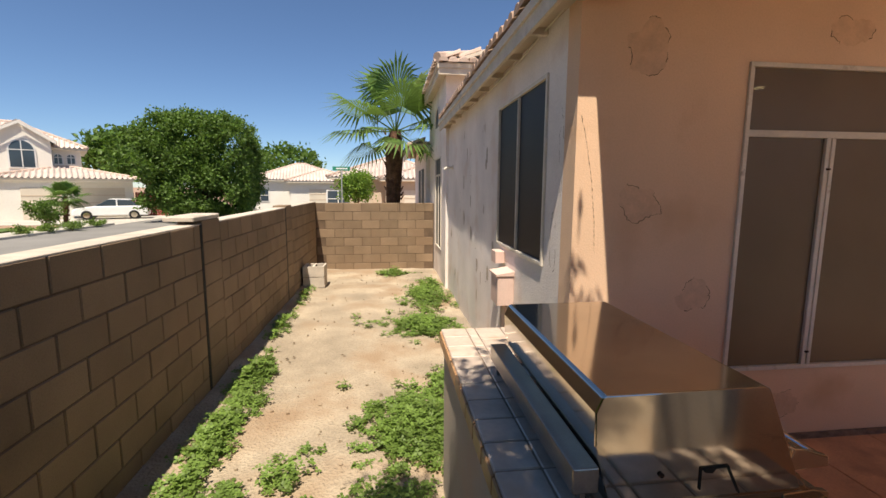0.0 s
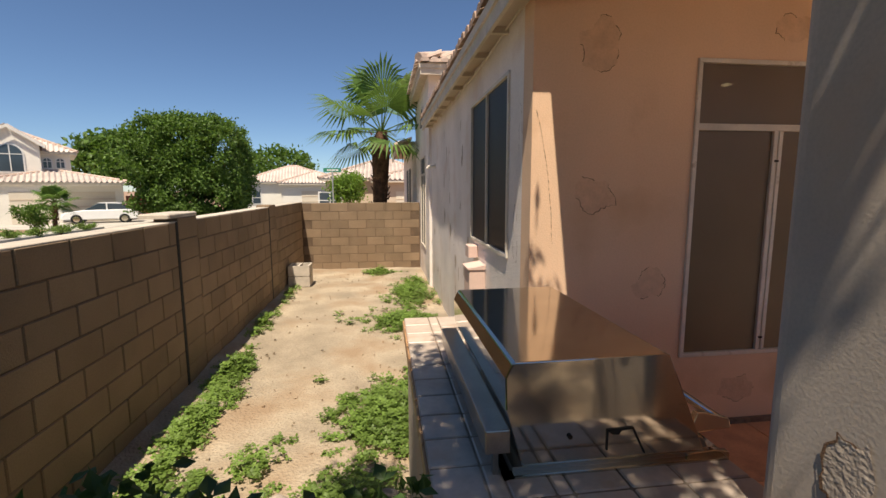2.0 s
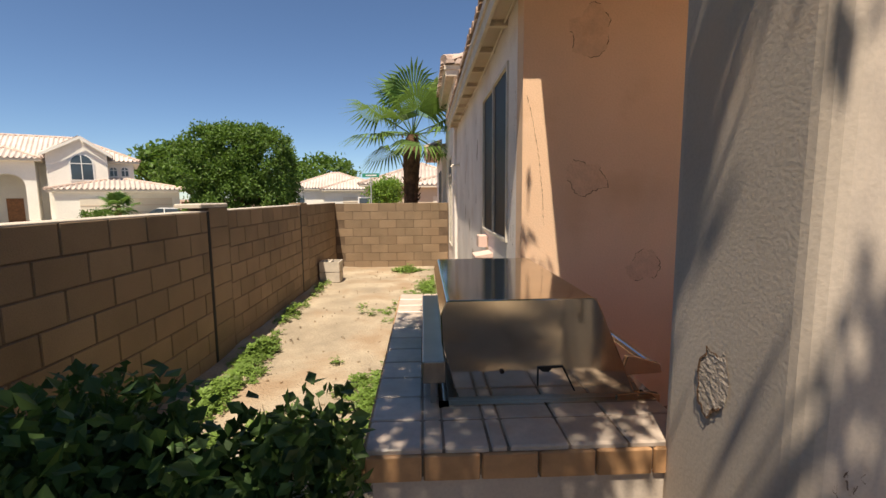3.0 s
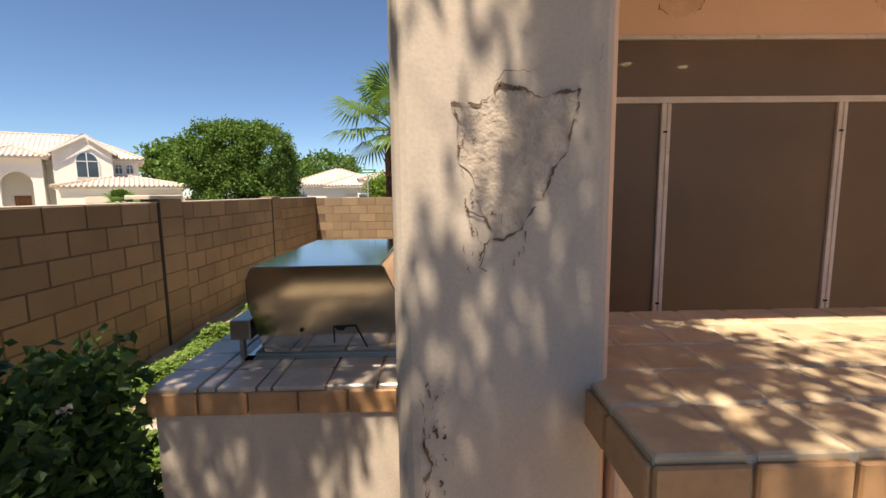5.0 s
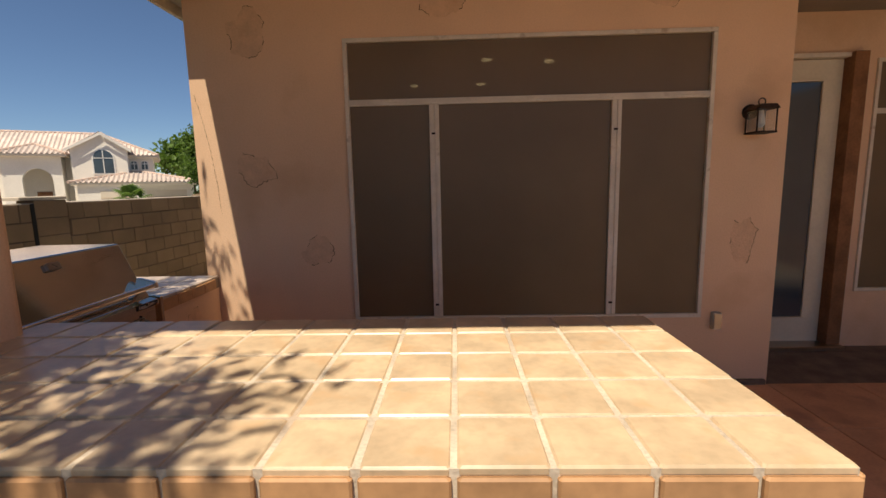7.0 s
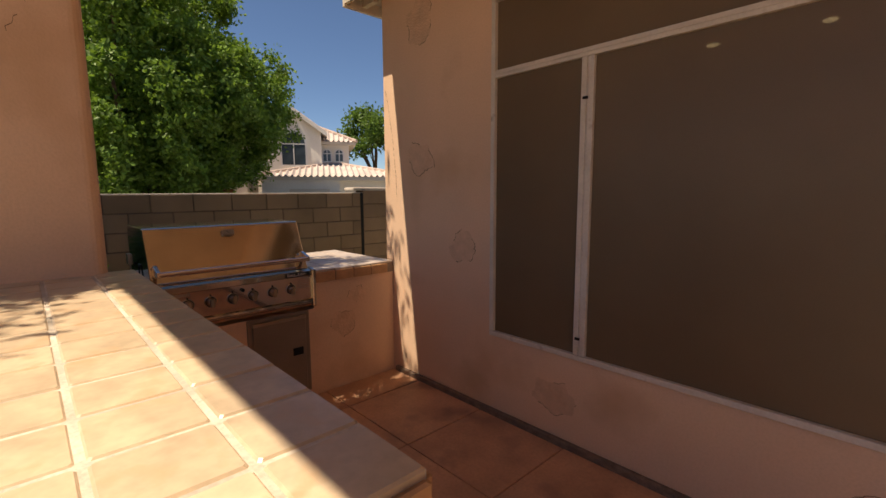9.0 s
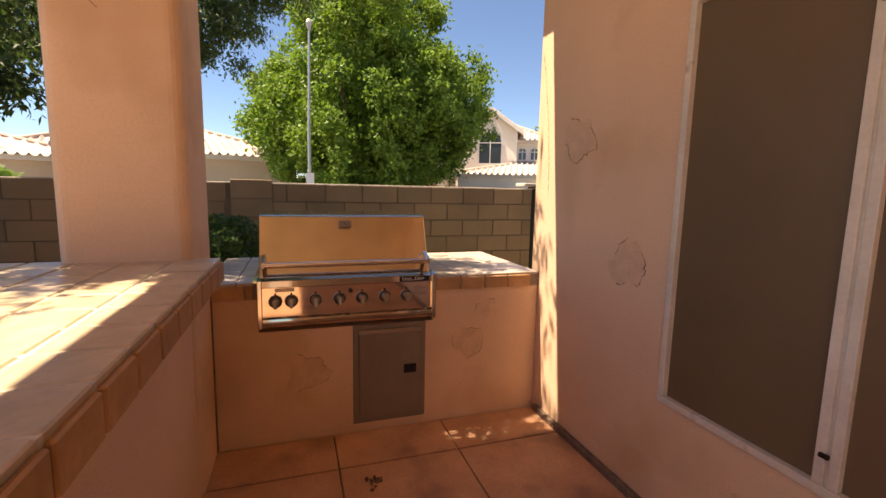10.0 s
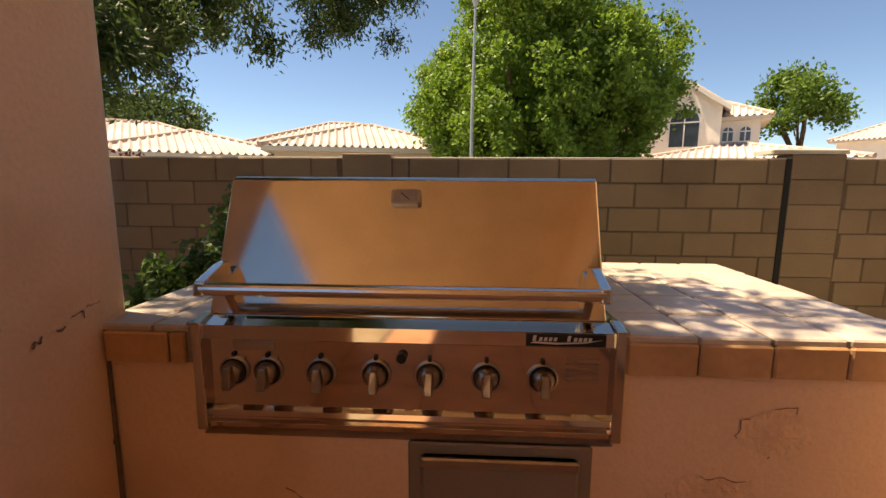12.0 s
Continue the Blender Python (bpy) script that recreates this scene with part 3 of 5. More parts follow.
part("back_housing", Build().box(-0.625, -0.555, HY0 - 0.012, HY1 + 0.012, 0.925, 0.995), M_STEEL_D, grill, "grey rear exhaust trim", bevel=0.004)
for y in (HY0, HY1 - 0.02):
    part("bracket", Build().box(-0.60, -0.585, y, y + 0.02, IZ, 0.925), M_STEEL_D, grill)
hb = Build().tube([(0.118, -1.548, 0.944), (0.118, -0.708, 0.944)], 0.0145, 16)
part("handle", hb, M_CHROME, grill, "polished tubular handle", smooth=False)
for y in (-1.560, -0.718):
    part("handle_bracket", Build().prism([(0.004, 0.944), (0.02, 0.988), (0.045, 0.986), (0.128, 0.960), (0.134, 0.930), (0.02, 0.925)], "y", y, y + 0.022), M_CHROME, grill, bevel=0.004)
PX = 0.112
panel = part("control_panel", Build().prism([(-0.02, 0.628), (-0.02, 0.872), (0.07, 0.872), (PX - 0.002, 0.862), (PX, 0.832), (PX - 0.012, 0.826), (PX - 0.012, 0.676), (PX, 0.668),
             (PX + 0.002, 0.656), (PX - 0.006, 0.650), (PX - 0.006, 0.645), (PX + 0.002, 0.640), (PX, 0.628)], "y", -1.560, -0.676), M_PANEL, grill)
for y in (-1.580, -0.678):
    part("side_trim", Build().prism([(-0.02, 0.622), (-0.02, 0.872), (0.07, 0.878), (PX + 0.008, 0.868), (PX + 0.008, 0.622)], "y", y, y + 0.022), M_STEEL, grill, bevel=0.003)
for y in (-1.496, -1.420, -1.302, -1.181, -1.064, -0.942, -0.823):
    x = PX - 0.012
    knob = part("knob", Build().tube([(x + 0.003, y, 0.757), (x + 0.016, y, 0.757), (x + 0.024, y, 0.757), (x + 0.028, y, 0.757)], [0.024, 0.024, 0.021, 0.015], 24), M_KNOB, grill, bevel=0.001)
    lean = random.uniform(-0.06, 0.06)
    gp = Build().prism([(-0.0090, -0.029), (0.0090, -0.029), (0.0108, -0.016), (0.0085, 0.020), (-0.0085, 0.020), (-0.0108, -0.016)], "x", 0.020, 0.046)
    gp.v = [(x + p[0] - (0.008 if p[0] > 0.03 and p[2] > 0.01 else 0), y + p[1] + p[2] * lean, 0.757 + p[2]) for p in gp.v]
    part("grip", gp, M_KNOB, knob, bevel=0.0035)
    part("pointer", Build().box(x + 0.0005, x + 0.006, y - 0.004, y + 0.004, 0.789, 0.799), M_BLACK, knob)
    part("bezel", Build().tube([(x, y, 0.757), (x + 0.005, y, 0.757), (x + 0.007, y, 0.757)], [0.0335, 0.0335, 0.030], 28), M_STEEL_D, knob)
    part("dial_ring", Build().tube([(x + 0.007, y, 0.757), (x + 0.0078, y, 0.757)], 0.029, 28), M_BLACK, knob)
part("igniter_button", Build().tube([(PX - 0.012, -1.124, 0.797), (PX + 0.002, -1.124, 0.797)], 0.011, 14), M_BLACK, grill)
part("rating_plate", Build().box(PX - 0.012, PX - 0.0095, -1.498, -1.405, 0.805, 0.823), M_STEEL_D, grill)
for k in range(5):
    part("instruction_line", Build().box(PX - 0.012, PX - 0.0105, -0.775, -0.705, 0.800 - 0.011 * k, 0.803 - 0.011 * k), M_STEEL_D, grill)
badge = part("name_badge", Build().box(PX - 0.006, PX + 0.004, -0.862, -0.698, 0.834, 0.860), M_BLACK, grill, "black badge with a silver swoosh")
part("swoosh", Build().prism([(-0.853, 0.841), (-0.80, 0.8385), (-0.74, 0.842), (-0.705, 0.850), (-0.74, 0.8445), (-0.80, 0.8425), (-0.845, 0.8445)], "x", PX + 0.004, PX + 0.0048), M_SILVERTEXT, badge)
for a in (-0.849, -0.836, -0.826, -0.816, -0.806, -0.778, -0.765, -0.755, -0.745, -0.735):
    tall = 0.012 if a in (-0.849, -0.778) else 0.008
    part("letter_bar", Build().prism([(a, 0.8455), (a + 0.0065, 0.8455), (a + 0.0085, 0.8455 + tall), (a + 0.002, 0.8455 + tall)], "x", PX + 0.004, PX + 0.0048), M_SILVERTEXT, badge)
th = Matrix.Translation((-0.060, -1.134, 1.133)) @ Matrix.Rotation(radians(66), 4, 'Y')
gb = Build()
o = [(0.019 * sx, 0.026 * sy) for sx, sy in ((-1, -.8), (-.8, -1), (.8, -1), (1, -.8), (1, .8), (.8, 1), (-.8, 1), (-1, .8))]
gb.prism([(p[0], p[1] * 1.35) for p in o], "z", -0.012, 0.010)
gb.v = [tuple(th @ Vector(p)) for p in gb.v]
gauge = part("thermometer", gb, M_STEEL_D, grill, bevel=0.002)
gf = Build().prism([(p[0] * 0.78, p[1] * 1.08) for p in o], "z", 0.010, 0.0115)
gf.v = [tuple(th @ Vector(p)) for p in gf.v]
part("dial_face", gf, M_DIAL, gauge, "pale dial face")
gn = Build().prism([(-0.008, -0.010), (-0.007, -0.012), (0.010, 0.008), (0.009, 0.010)], "z", 0.0118, 0.0126)
gn.v = [tuple(th @ Vector(p)) for p in gn.v]
part("needle", gn, M_BLACK, gauge)

# access door below the grill
acc = empty("access_door", (0.10, -0.91, 0.05), "taupe metal access door set in the island", "cabinet door")
part("door_frame", Build().cbox(0.085, 0.104, -1.112, -0.708, 0.045, 0.600, 0.004), M_DOORPANEL, acc)
dp = part("door_panel", Build().cbox(0.100, 0.118, -1.085, -0.738, 0.075, 0.575, 0.008), M_DOORPANEL, acc)
part("top_lip", Build().cbox(0.104, 0.124, -1.085, -0.738, 0.555, 0.575, 0.004), M_STEEL_D, dp)
part("finger_pull", Build().box(0.112, 0.1205, -0.835, -0.765, 0.315, 0.365), M_BLACK, dp, "black finger pull")


# ---- windows ----
def framed_window(name, axis, c, rect, mull_a, mull_z, glass, label, w=0.066, clips=True, out=-1):
    """A screened window. rect: a0, a1, z0, z1; mull_a: upright bars below the transom; c: the wall's face."""
    a0, a1, z0, z1 = rect
    top = mull_z or z1
    def bx(p, q, r, s, d0, d1):
        lo, hi = sorted((c + out * d0, c + out * d1))
        return Build().box(p, q, lo, hi, r, s) if axis == "x" else Build().box(lo, hi, p, q, r, s)
    mid = (a0 + a1) / 2
    base = empty(name, (mid, c, z0) if axis == "x" else (c, mid, z0), label, "window", kind="structure")
    part("screen", bx(a0 + 0.01, a1 - 0.01, z0 + 0.01, top - 0.005, -0.05, -0.008), glass, base, "dark woven sun screen")
    if mull_z:
        part("transom_screen", bx(a0 + 0.01, a1 - 0.01, top + 0.005, z1 - 0.01, -0.05, -0.008), glass, base, "dark woven sun screen")
    for p, q, r, s in ((a0 - 0.012, a1 + 0.012, z1 - 0.016, z1 + 0.012), (a0 - 0.012, a1 + 0.012, z0 - 0.012, z0 + 0.016),
                       (a0 - 0.012, a0 + 0.016, z0 + 0.016, z1 - 0.016), (a1 - 0.016, a1 + 0.012, z0 + 0.016, z1 - 0.016)):
        part("frame_bar", bx(p, q, r, s, -0.03, 0.016), M_FRAME, base, bevel=0.003)
    for m in mull_a:
        part("mullion", bx(m - w / 2, m - 0.005, z0 + 0.016, top - 0.022, -0.03, 0.012), M_FRAME, base, bevel=0.003)
        part("mullion", bx(m + 0.005, m + w / 2, z0 + 0.016, top - 0.022, -0.03, 0.012), M_FRAME, base, bevel=0.003)
        part("mullion_gap", bx(m - 0.005, m + 0.005, z0 + 0.016, top - 0.022, -0.03, 0.004), M_FRAME, base)
        for dz in ((0.10, top - z0 - 0.22) if clips else ()):
            part("clip", bx(m - 0.018, m + 0.006, z0 + dz, z0 + dz + 0.012, 0.012, 0.022), M_DARKMETAL, base)
    if mull_z:
        part("transom_bar", bx(a0 + 0.016, a1 - 0.016, top - 0.022, top + 0.020, -0.03, 0.012), M_FRAME, base, bevel=0.003)
        part("transom_lip", bx(a0 + 0.016, a1 - 0.016, top - 0.003, top + 0.003, 0.012, 0.018), M_FRAME, base)
    return base


framed_window("window_1", "x", 0.0, win, (1.692, 2.921), 2.035, M_SCREEN, "wide patio window with brown sun screens and cream frame")
framed_window("window_2", "x", 0.75, win_e, (5.75, 6.7), 2.0, M_SCREEN, "patio window with brown sun screens beside the door")
framed_window("window_3", "y", SIDE_X, swin, (1.19,), None, M_SCREEN_D, "tall side window with black sun screens", w=0.03, clips=False)
framed_window("window_4", "y", SIDE_X - 0.05, fwin, (6.85,), 1.95, M_SCREEN_D, "far side window with black sun screens", w=0.03, clips=False)

# patio door
door = empty("door_1", (4.6, 0.76, 0.0), "white patio door with a tall glass light", "door", kind="structure")
part("door_leaf", wall_boxes(Build(), "x", 0.78, 0.82, 4.15, 5.02, 0.03, 2.42, [(4.30, 4.87, 0.25, 2.25)]), M_DOOR, door)
part("glass_light", Build().box(4.30, 4.87, 0.795, 0.803, 0.25, 2.25), M_GLASS, door)
for z in (0.235, 2.25):
    part("bead", Build().box(4.28, 4.89, 0.768, 0.78, z, z + 0.015), M_DOOR, door)
part("jamb", Build().box(5.025, 5.138, 0.68, 0.86, 0.0, 2.458), M_BROWNWOOD, door, "brown wooden jamb", bevel=0.004)
part("head", Build().box(4.145, 5.025, 0.72, 0.86, 2.425, 2.458), M_FRAME, door)
part("threshold", Build().cbox(4.142, 5.138, 0.62, 0.86, -0.01, 0.03, 0.005), M_STEEL_D, door)

# recessed lamps in the room
CEIL_LAMPS = ((1.31, 2.97), (2.18, 2.97), (2.18, 1.82), (2.86, 1.94))
for x, y in CEIL_LAMPS:
    cl = empty("recessed_lamp", (x, y, 2.78), "small glowing recessed ceiling lamp in the dim room", "ceiling lamp", "recessed lamps of the room")
    part("trim_ring", Build().tube([(x, y, 2.779), (x, y, 2.77)], [0.10, 0.095], 16), M_WHITE, cl)
    part("bulb_lens", Build().tube([(x, y, 2.77), (x, y, 2.755)], [0.055, 0.045], 14), M_LAMPGLOW, cl)

# wall lantern
lx, lz = 3.82, 1.91
lan = empty("wall_lantern", (lx, 0.0, lz), "rusty black metal wall lantern with clear panes", "lamp")
part("back_plate", Build().tube([(lx - 0.02, 0.0, lz), (lx - 0.02, -0.014, lz), (lx - 0.02, -0.02, lz)], [0.05, 0.05, 0.035], 18), M_DARKMETAL, lan)
part("arm", Build().tube([(lx, 0.0, lz + 0.01), (lx, -0.05, lz + 0.03), (lx, -0.09, lz + 0.02)], 0.010, 8), M_DARKMETAL, lan)
part("roof_cap", Build().prism([(lx - 0.075, lz), (lx - 0.05, lz + 0.03), (lx + 0.05, lz + 0.03), (lx + 0.075, lz)], "y", -0.165, -0.02), M_DARKMETAL, lan, bevel=0.006)
part("bulb", Build().tube([(lx, -0.09, lz - 0.002), (lx, -0.09, lz - 0.05), (lx, -0.09, lz - 0.09), (lx, -0.09, lz - 0.11)], [0.012, 0.022, 0.026, 0.012], 12), M_WHITE, lan)
part("ring", Build().tube([(lx + 0.022 * math.cos(a), -0.09, lz + 0.052 + 0.022 * math.sin(a)) for a in [i * 2 * math.pi / 14 for i in range(15)]], 0.004, 6), M_DARKMETAL, lan)
for sx in (-0.06, 0.06):
    for sy in (-0.15, -0.035):
        part("post", Build().tube([(lx + sx, sy, lz), (lx + sx, sy, lz - 0.15)], 0.005, 6), M_DARKMETAL, lan)
part("bottom_frame", Build().box(lx - 0.066, lx + 0.066, -0.156, -0.03, lz - 0.15, lz - 0.138), M_DARKMETAL, lan)
part("lamp_glass", Build().box(lx - 0.054, lx + 0.054, -0.144, -0.042, lz - 0.136, lz - 0.004), M_LANTERN, lan, "clear glass panes")


# ---- roofs of the house ----
def tile_row(b, x0, y, z0, x1, z1, r=0.075, n=5):
    """One barrel tile as a half pipe that runs up the slope along x."""
    base = len(b.v)
    for x, z in ((x0, z0), (x1, z1)):
        for k in range(n + 1):
            w = math.pi * k / n
            b.v.append((x, y + r * math.cos(w), z + r * 0.9 * math.sin(w)))
    for k in range(n):
        b.f.append((base + k, base + k + 1, base + n + 2 + k, base + n + 1 + k))
    b.f.append(tuple(base + n - k for k in range(n + 1)))
    b.f.append((base, base + n, base + 2 * n + 1, base + n + 1))


EAVE_X, EAVE_Z = -0.155, 2.70
roof = empty("roof_low", (0.5, 3, 2.86), "clay barrel tile roof above the side wall", "roof", kind="structure")
part("deck", Build().prism([(EAVE_X + 0.02, 2.86), (3.4, 2.86 + 3.57 * 0.33), (3.4, 2.80 + 3.57 * 0.33), (EAVE_X + 0.02, 2.80)], "y", -0.20, 5.64), M_WOODTRIM, roof)
part("fascia", Build().box(EAVE_X, EAVE_X + 0.028, -0.22, 5.64, EAVE_Z, 2.865), M_WOODTRIM, roof, "peeling cream fascia board", bevel=0.004)
part("fascia_trim", Build().box(EAVE_X - 0.018, EAVE_X, -0.22, 5.64, 2.80, 2.868), M_WOODTRIM, roof)
part("rake_board", Build().box(EAVE_X + 0.028, 0.36, -0.22, -0.195, EAVE_Z + 0.02, 3.0), M_WOODTRIM, roof)
part("soffit", Build().box(EAVE_X + 0.028, 0.02, -0.19, 5.64, 2.775, 2.79), M_STUCCO_P, roof, "painted soffit boards")
for k in range(10):
    y = -0.05 + 0.61 * k
    part("rafter_tail", Build().box(EAVE_X + 0.03, 0.02, y - 0.02, y + 0.02, EAVE_Z + 0.03, 2.775), M_WOODTRIM, roof)
rt = Build()
tile_row(rt, -0.22, 0, 0, 0.20, 0.42 * 0.33 + 0.012)
rt_me = rt.mesh("roof_tile", M_ROOF_D)
for c in range(3):
    for k in range(37):
        y = -0.16 + 0.156 * k
        piece("roof_tile", rt_me, (0.03 + 0.40 * c + random.uniform(-0.008, 0.008), y, 2.875 + 0.40 * c * 0.33 + 0.012 + random.uniform(-0.004, 0.004)), roof, (0, 0, random.uniform(-0.02, 0.02)))

up = empty("roof_upper", (1.5, 7, 3.72), "pale clay tile roof of the two-storey part", "roof", kind="structure")
UX, UY0, UY1, UZ = -0.20, 5.38, 9.1, 3.80
part("deck", Build().prism([(UX, UZ - 0.02), (2.0, UZ + 0.75), (2.0, UZ + 0.69), (UX, UZ - 0.08)], "y", UY0 + 0.02, UY1), M_WOODTRIM, up)
part("fascia", Build().box(UX, UX + 0.03, UY0, UY1, UZ - 0.18, UZ), M_WOODTRIM, up, "cream fascia board", bevel=0.004)
part("fascia_trim", Build().box(UX - 0.02, UX, UY0 - 0.02, UY1, UZ - 0.07, UZ + 0.004), M_WOODTRIM, up)
part("soffit", Build().box(UX + 0.03, SIDE_X - 0.052, UY0 + 0.03, UY1, UZ - 0.12, UZ - 0.10).box(SIDE_X - 0.052, 3.0, UY0 + 0.03, 5.645, UZ - 0.12, UZ - 0.10), M_WOODTRIM, up)
part("south_fascia", Build().box(UX + 0.03, 3.0, UY0, UY0 + 0.03, UZ - 0.18, UZ), M_WOODTRIM, up, "cream fascia board", bevel=0.004)
part("south_trim", Build().box(UX, 3.0, UY0 - 0.02, UY0, UZ - 0.07, UZ + 0.004), M_WOODTRIM, up)
ut = Build()
tile_row(ut, -0.22, 0, 0, 0.24, 0.46 * 0.35 + 0.012, r=0.085)
ut_me = ut.mesh("roof_tile", M_ROOF)
for c in range(3):
    for k in range(20):
        piece("roof_tile", ut_me, (UX + 0.14 + 0.42 * c, UY0 + 0.30 * c + 0.08 + 0.18 * k, UZ + 0.02 + 0.42 * c * 0.35 + random.uniform(-0.006, 0.006)), up, (0, 0, random.uniform(-0.03, 0.03)))
    for k in range(12 - c):
        piece("roof_tile", ut_me, (UX + 0.08 + 0.18 * k + 0.30 * c, UY0 + 0.14 + 0.42 * c, UZ + 0.02 + 0.42 * c * 0.35 + random.uniform(-0.006, 0.006)), up, (0, 0, math.pi / 2 + random.uniform(-0.03, 0.03)))
part("hip_cap", Build().tube([(UX - 0.03, UY0 - 0.03, UZ + 0.09), (UX + 1.2, UY0 + 1.2, UZ + 0.53)], 0.085, 8), M_ROOF, up)
# farther single-storey wing of the house
wing = empty("far_wing", (0.3, 11, GZ), "far low wing of the house with tile roof", "house wing", kind="structure")
part("wall", Build().box(-0.12, 3, 8.9, 13.5, GZ, 2.75), M_STUCCO_W, wing)
wr = part("roof", Build().prism([(-0.5, 2.72), (1.5, 3.35), (3.2, 2.72)], "y", 9.05, 13.8), M_ROOF, wing)
part("fascia", Build().box(-0.53, -0.5, 9.05, 13.8, 2.58, 2.74), M_WOODTRIM, wing)
wt = Build()
tile_row(wt, -0.22, 0, 0, 0.24, 0.16, r=0.085)
wt_me = wt.mesh("roof_tile", M_ROOF)
for k in range(25):
    piece("roof_tile", wt_me, (-0.36, 9.12 + 0.18 * k, 2.75), wing)
for a in (9.6, 10.8):
    part("window", Build().box(-0.135, -0.11, a, a + 0.7, 0.8, 2.2), M_SCREEN_D, wing)
ar = Build().prism([(6.95 + 0.36 * math.cos(math.pi * k / 12), 2.95 + 0.36 * math.sin(math.pi * k / 12)) for k in range(13)], "x", SIDE_X - 0.062, SIDE_X - 0.045)
aw = thing("window_5", ar, M_SCREEN_D, "dark half-round upper window", "window", kind="structure")
part("arch_trim", Build().tube([(SIDE_X - 0.06, 6.95 + 0.38 * math.cos(math.pi * k / 12), 2.95 + 0.38 * math.sin(math.pi * k / 12)) for k in range(13)], 0.025, 6), M_FRAME, aw)

# fixtures on the side wall
mb = empty("utility_box", (0.0, 1.42, 0.95), "pink painted utility box and conduit on the wall", "utility box")
part("upper_box", Build().cbox(-0.075, 0.018, 1.53, 1.70, 0.985, 1.10, 0.006), M_PINK, mb)
low = part("lower_box", Build().cbox(-0.13, 0.018, 1.20, 1.46, 0.66, 0.93, 0.006), M_PINK, mb)
part("lid", Build().prism([(-0.145, 0.925), (-0.145, 0.938), (0.018, 0.965), (0.018, 0.925)], "y", 1.19, 1.47), M_PINK, low)
part("conduit", Build().tube([(-0.04, 1.33, 0.67), (-0.04, 1.33, GZ - 0.02)], 0.03, 10), M_PINK, mb)
bt = empty("hose_bib", (0.0, 5.05, 2.03), "small pale metal vent on the wall", "wall fitting")
part("pipe_stub", Build().tube([(0.03, 5.05, 2.04), (-0.10, 5.05, 2.03), (-0.13, 5.05, 2.00)], 0.02, 8), M_FRAME, bt)
part("flange", Build().tube([(0.021, 5.05, 2.04), (0.008, 5.05, 2.04)], 0.045, 12), M_FRAME, bt)
wire = thing("cable", Build().tube([(EAVE_X + 0.12, 4.6, 2.73), (-0.005, 2.6, 2.70), (-0.005, 1.1, 2.72), (-0.005, 0.35, 2.765), (-0.0, 0.02, 2.80)], 0.006, 6), M_FRAME,
             "thin beige cable sagging under the eave", "cable")
ob_ = empty("outlet_box", (3.66, -0.01, 0.50), "small grey weatherproof outlet box", "outlet")
part("body", Build().cbox(3.63, 3.69, -0.04, 0.0, 0.42, 0.54, 0.004), M_POLE, ob_)
part("cover", Build().box(3.636, 3.684, -0.046, -0.04, 0.428, 0.532), M_STEEL_D, ob_)


# ---- scars and cracks in the plaster ----
def scar(name, axis, c, pts, parent, label, lift=0.0035, fill=None, width=0.006, seed=0):
    """A shallow flaked patch: its outline jagged, its rim a dark broken line."""
    rng = random.Random(seed)
    fine = []
    for (a0, z0), (a1, z1) in zip(pts, pts[1:] + pts[:1]):
        n = max(3, int(math.hypot(a1 - a0, z1 - z0) / 0.018))
        for k in range(n):
            s = k / n
            fine.append((a0 + (a1 - a0) * s + rng.uniform(-1, 1) * 0.007, z0 + (z1 - z0) * s + rng.uniform(-1, 1) * 0.007))
    def put(p, d):
        return (p[0], c - d, p[1]) if axis == "x" else (c - d, p[0], p[1]) if axis == "y" else (c + d, p[0], p[1])
    if fill:
        b = Build()
        b.poly([put(p, lift) for p in fine])
        part("flaked_patch", b, fill, parent, label)
    if not width:
        return
    b = Build()
    for k, (p, q) in enumerate(zip(fine, fine[1:] + fine[:1])):
        if noise.noise((k * 0.16, seed * 1.7, 5)) > 0.04:
            w = width * rng.uniform(0.25, 1.0) * 0.8
            d = Vector((q[0] - p[0], q[1] - p[1]))
            if d.length < 1e-5:
                continue
            nrm = Vector((-d.y, d.x)).normalized() * w / 2
            b.poly([put((p[0] - nrm.x, p[1] - nrm.y), lift + 0.001), put((q[0] - nrm.x, q[1] - nrm.y), lift + 0.001),
                    put((q[0] + nrm.x, q[1] + nrm.y), lift + 0.001), put((p[0] + nrm.x, p[1] + nrm.y), lift + 0.001)])
    tagged(part("crack", b, M_SCARLINE, parent, label), kind="stuff")


def blob(a, z, ra, rz, n=9, seed=0, spin=0.0):
    rng = random.Random(seed)
    n += 6
    k0 = [rng.uniform(0.55, 1.2) for _ in range(n)]
    ks = [(k0[i] * 2 + k0[i - 1]) / 3 for i in range(n)]
    return [(a + ra * math.cos(2 * math.pi * k / n + spin) * ks[k], z + rz * math.sin(2 * math.pi * k / n + spin) * ks[k] * rng.uniform(0.85, 1.1)) for k in range(n)]


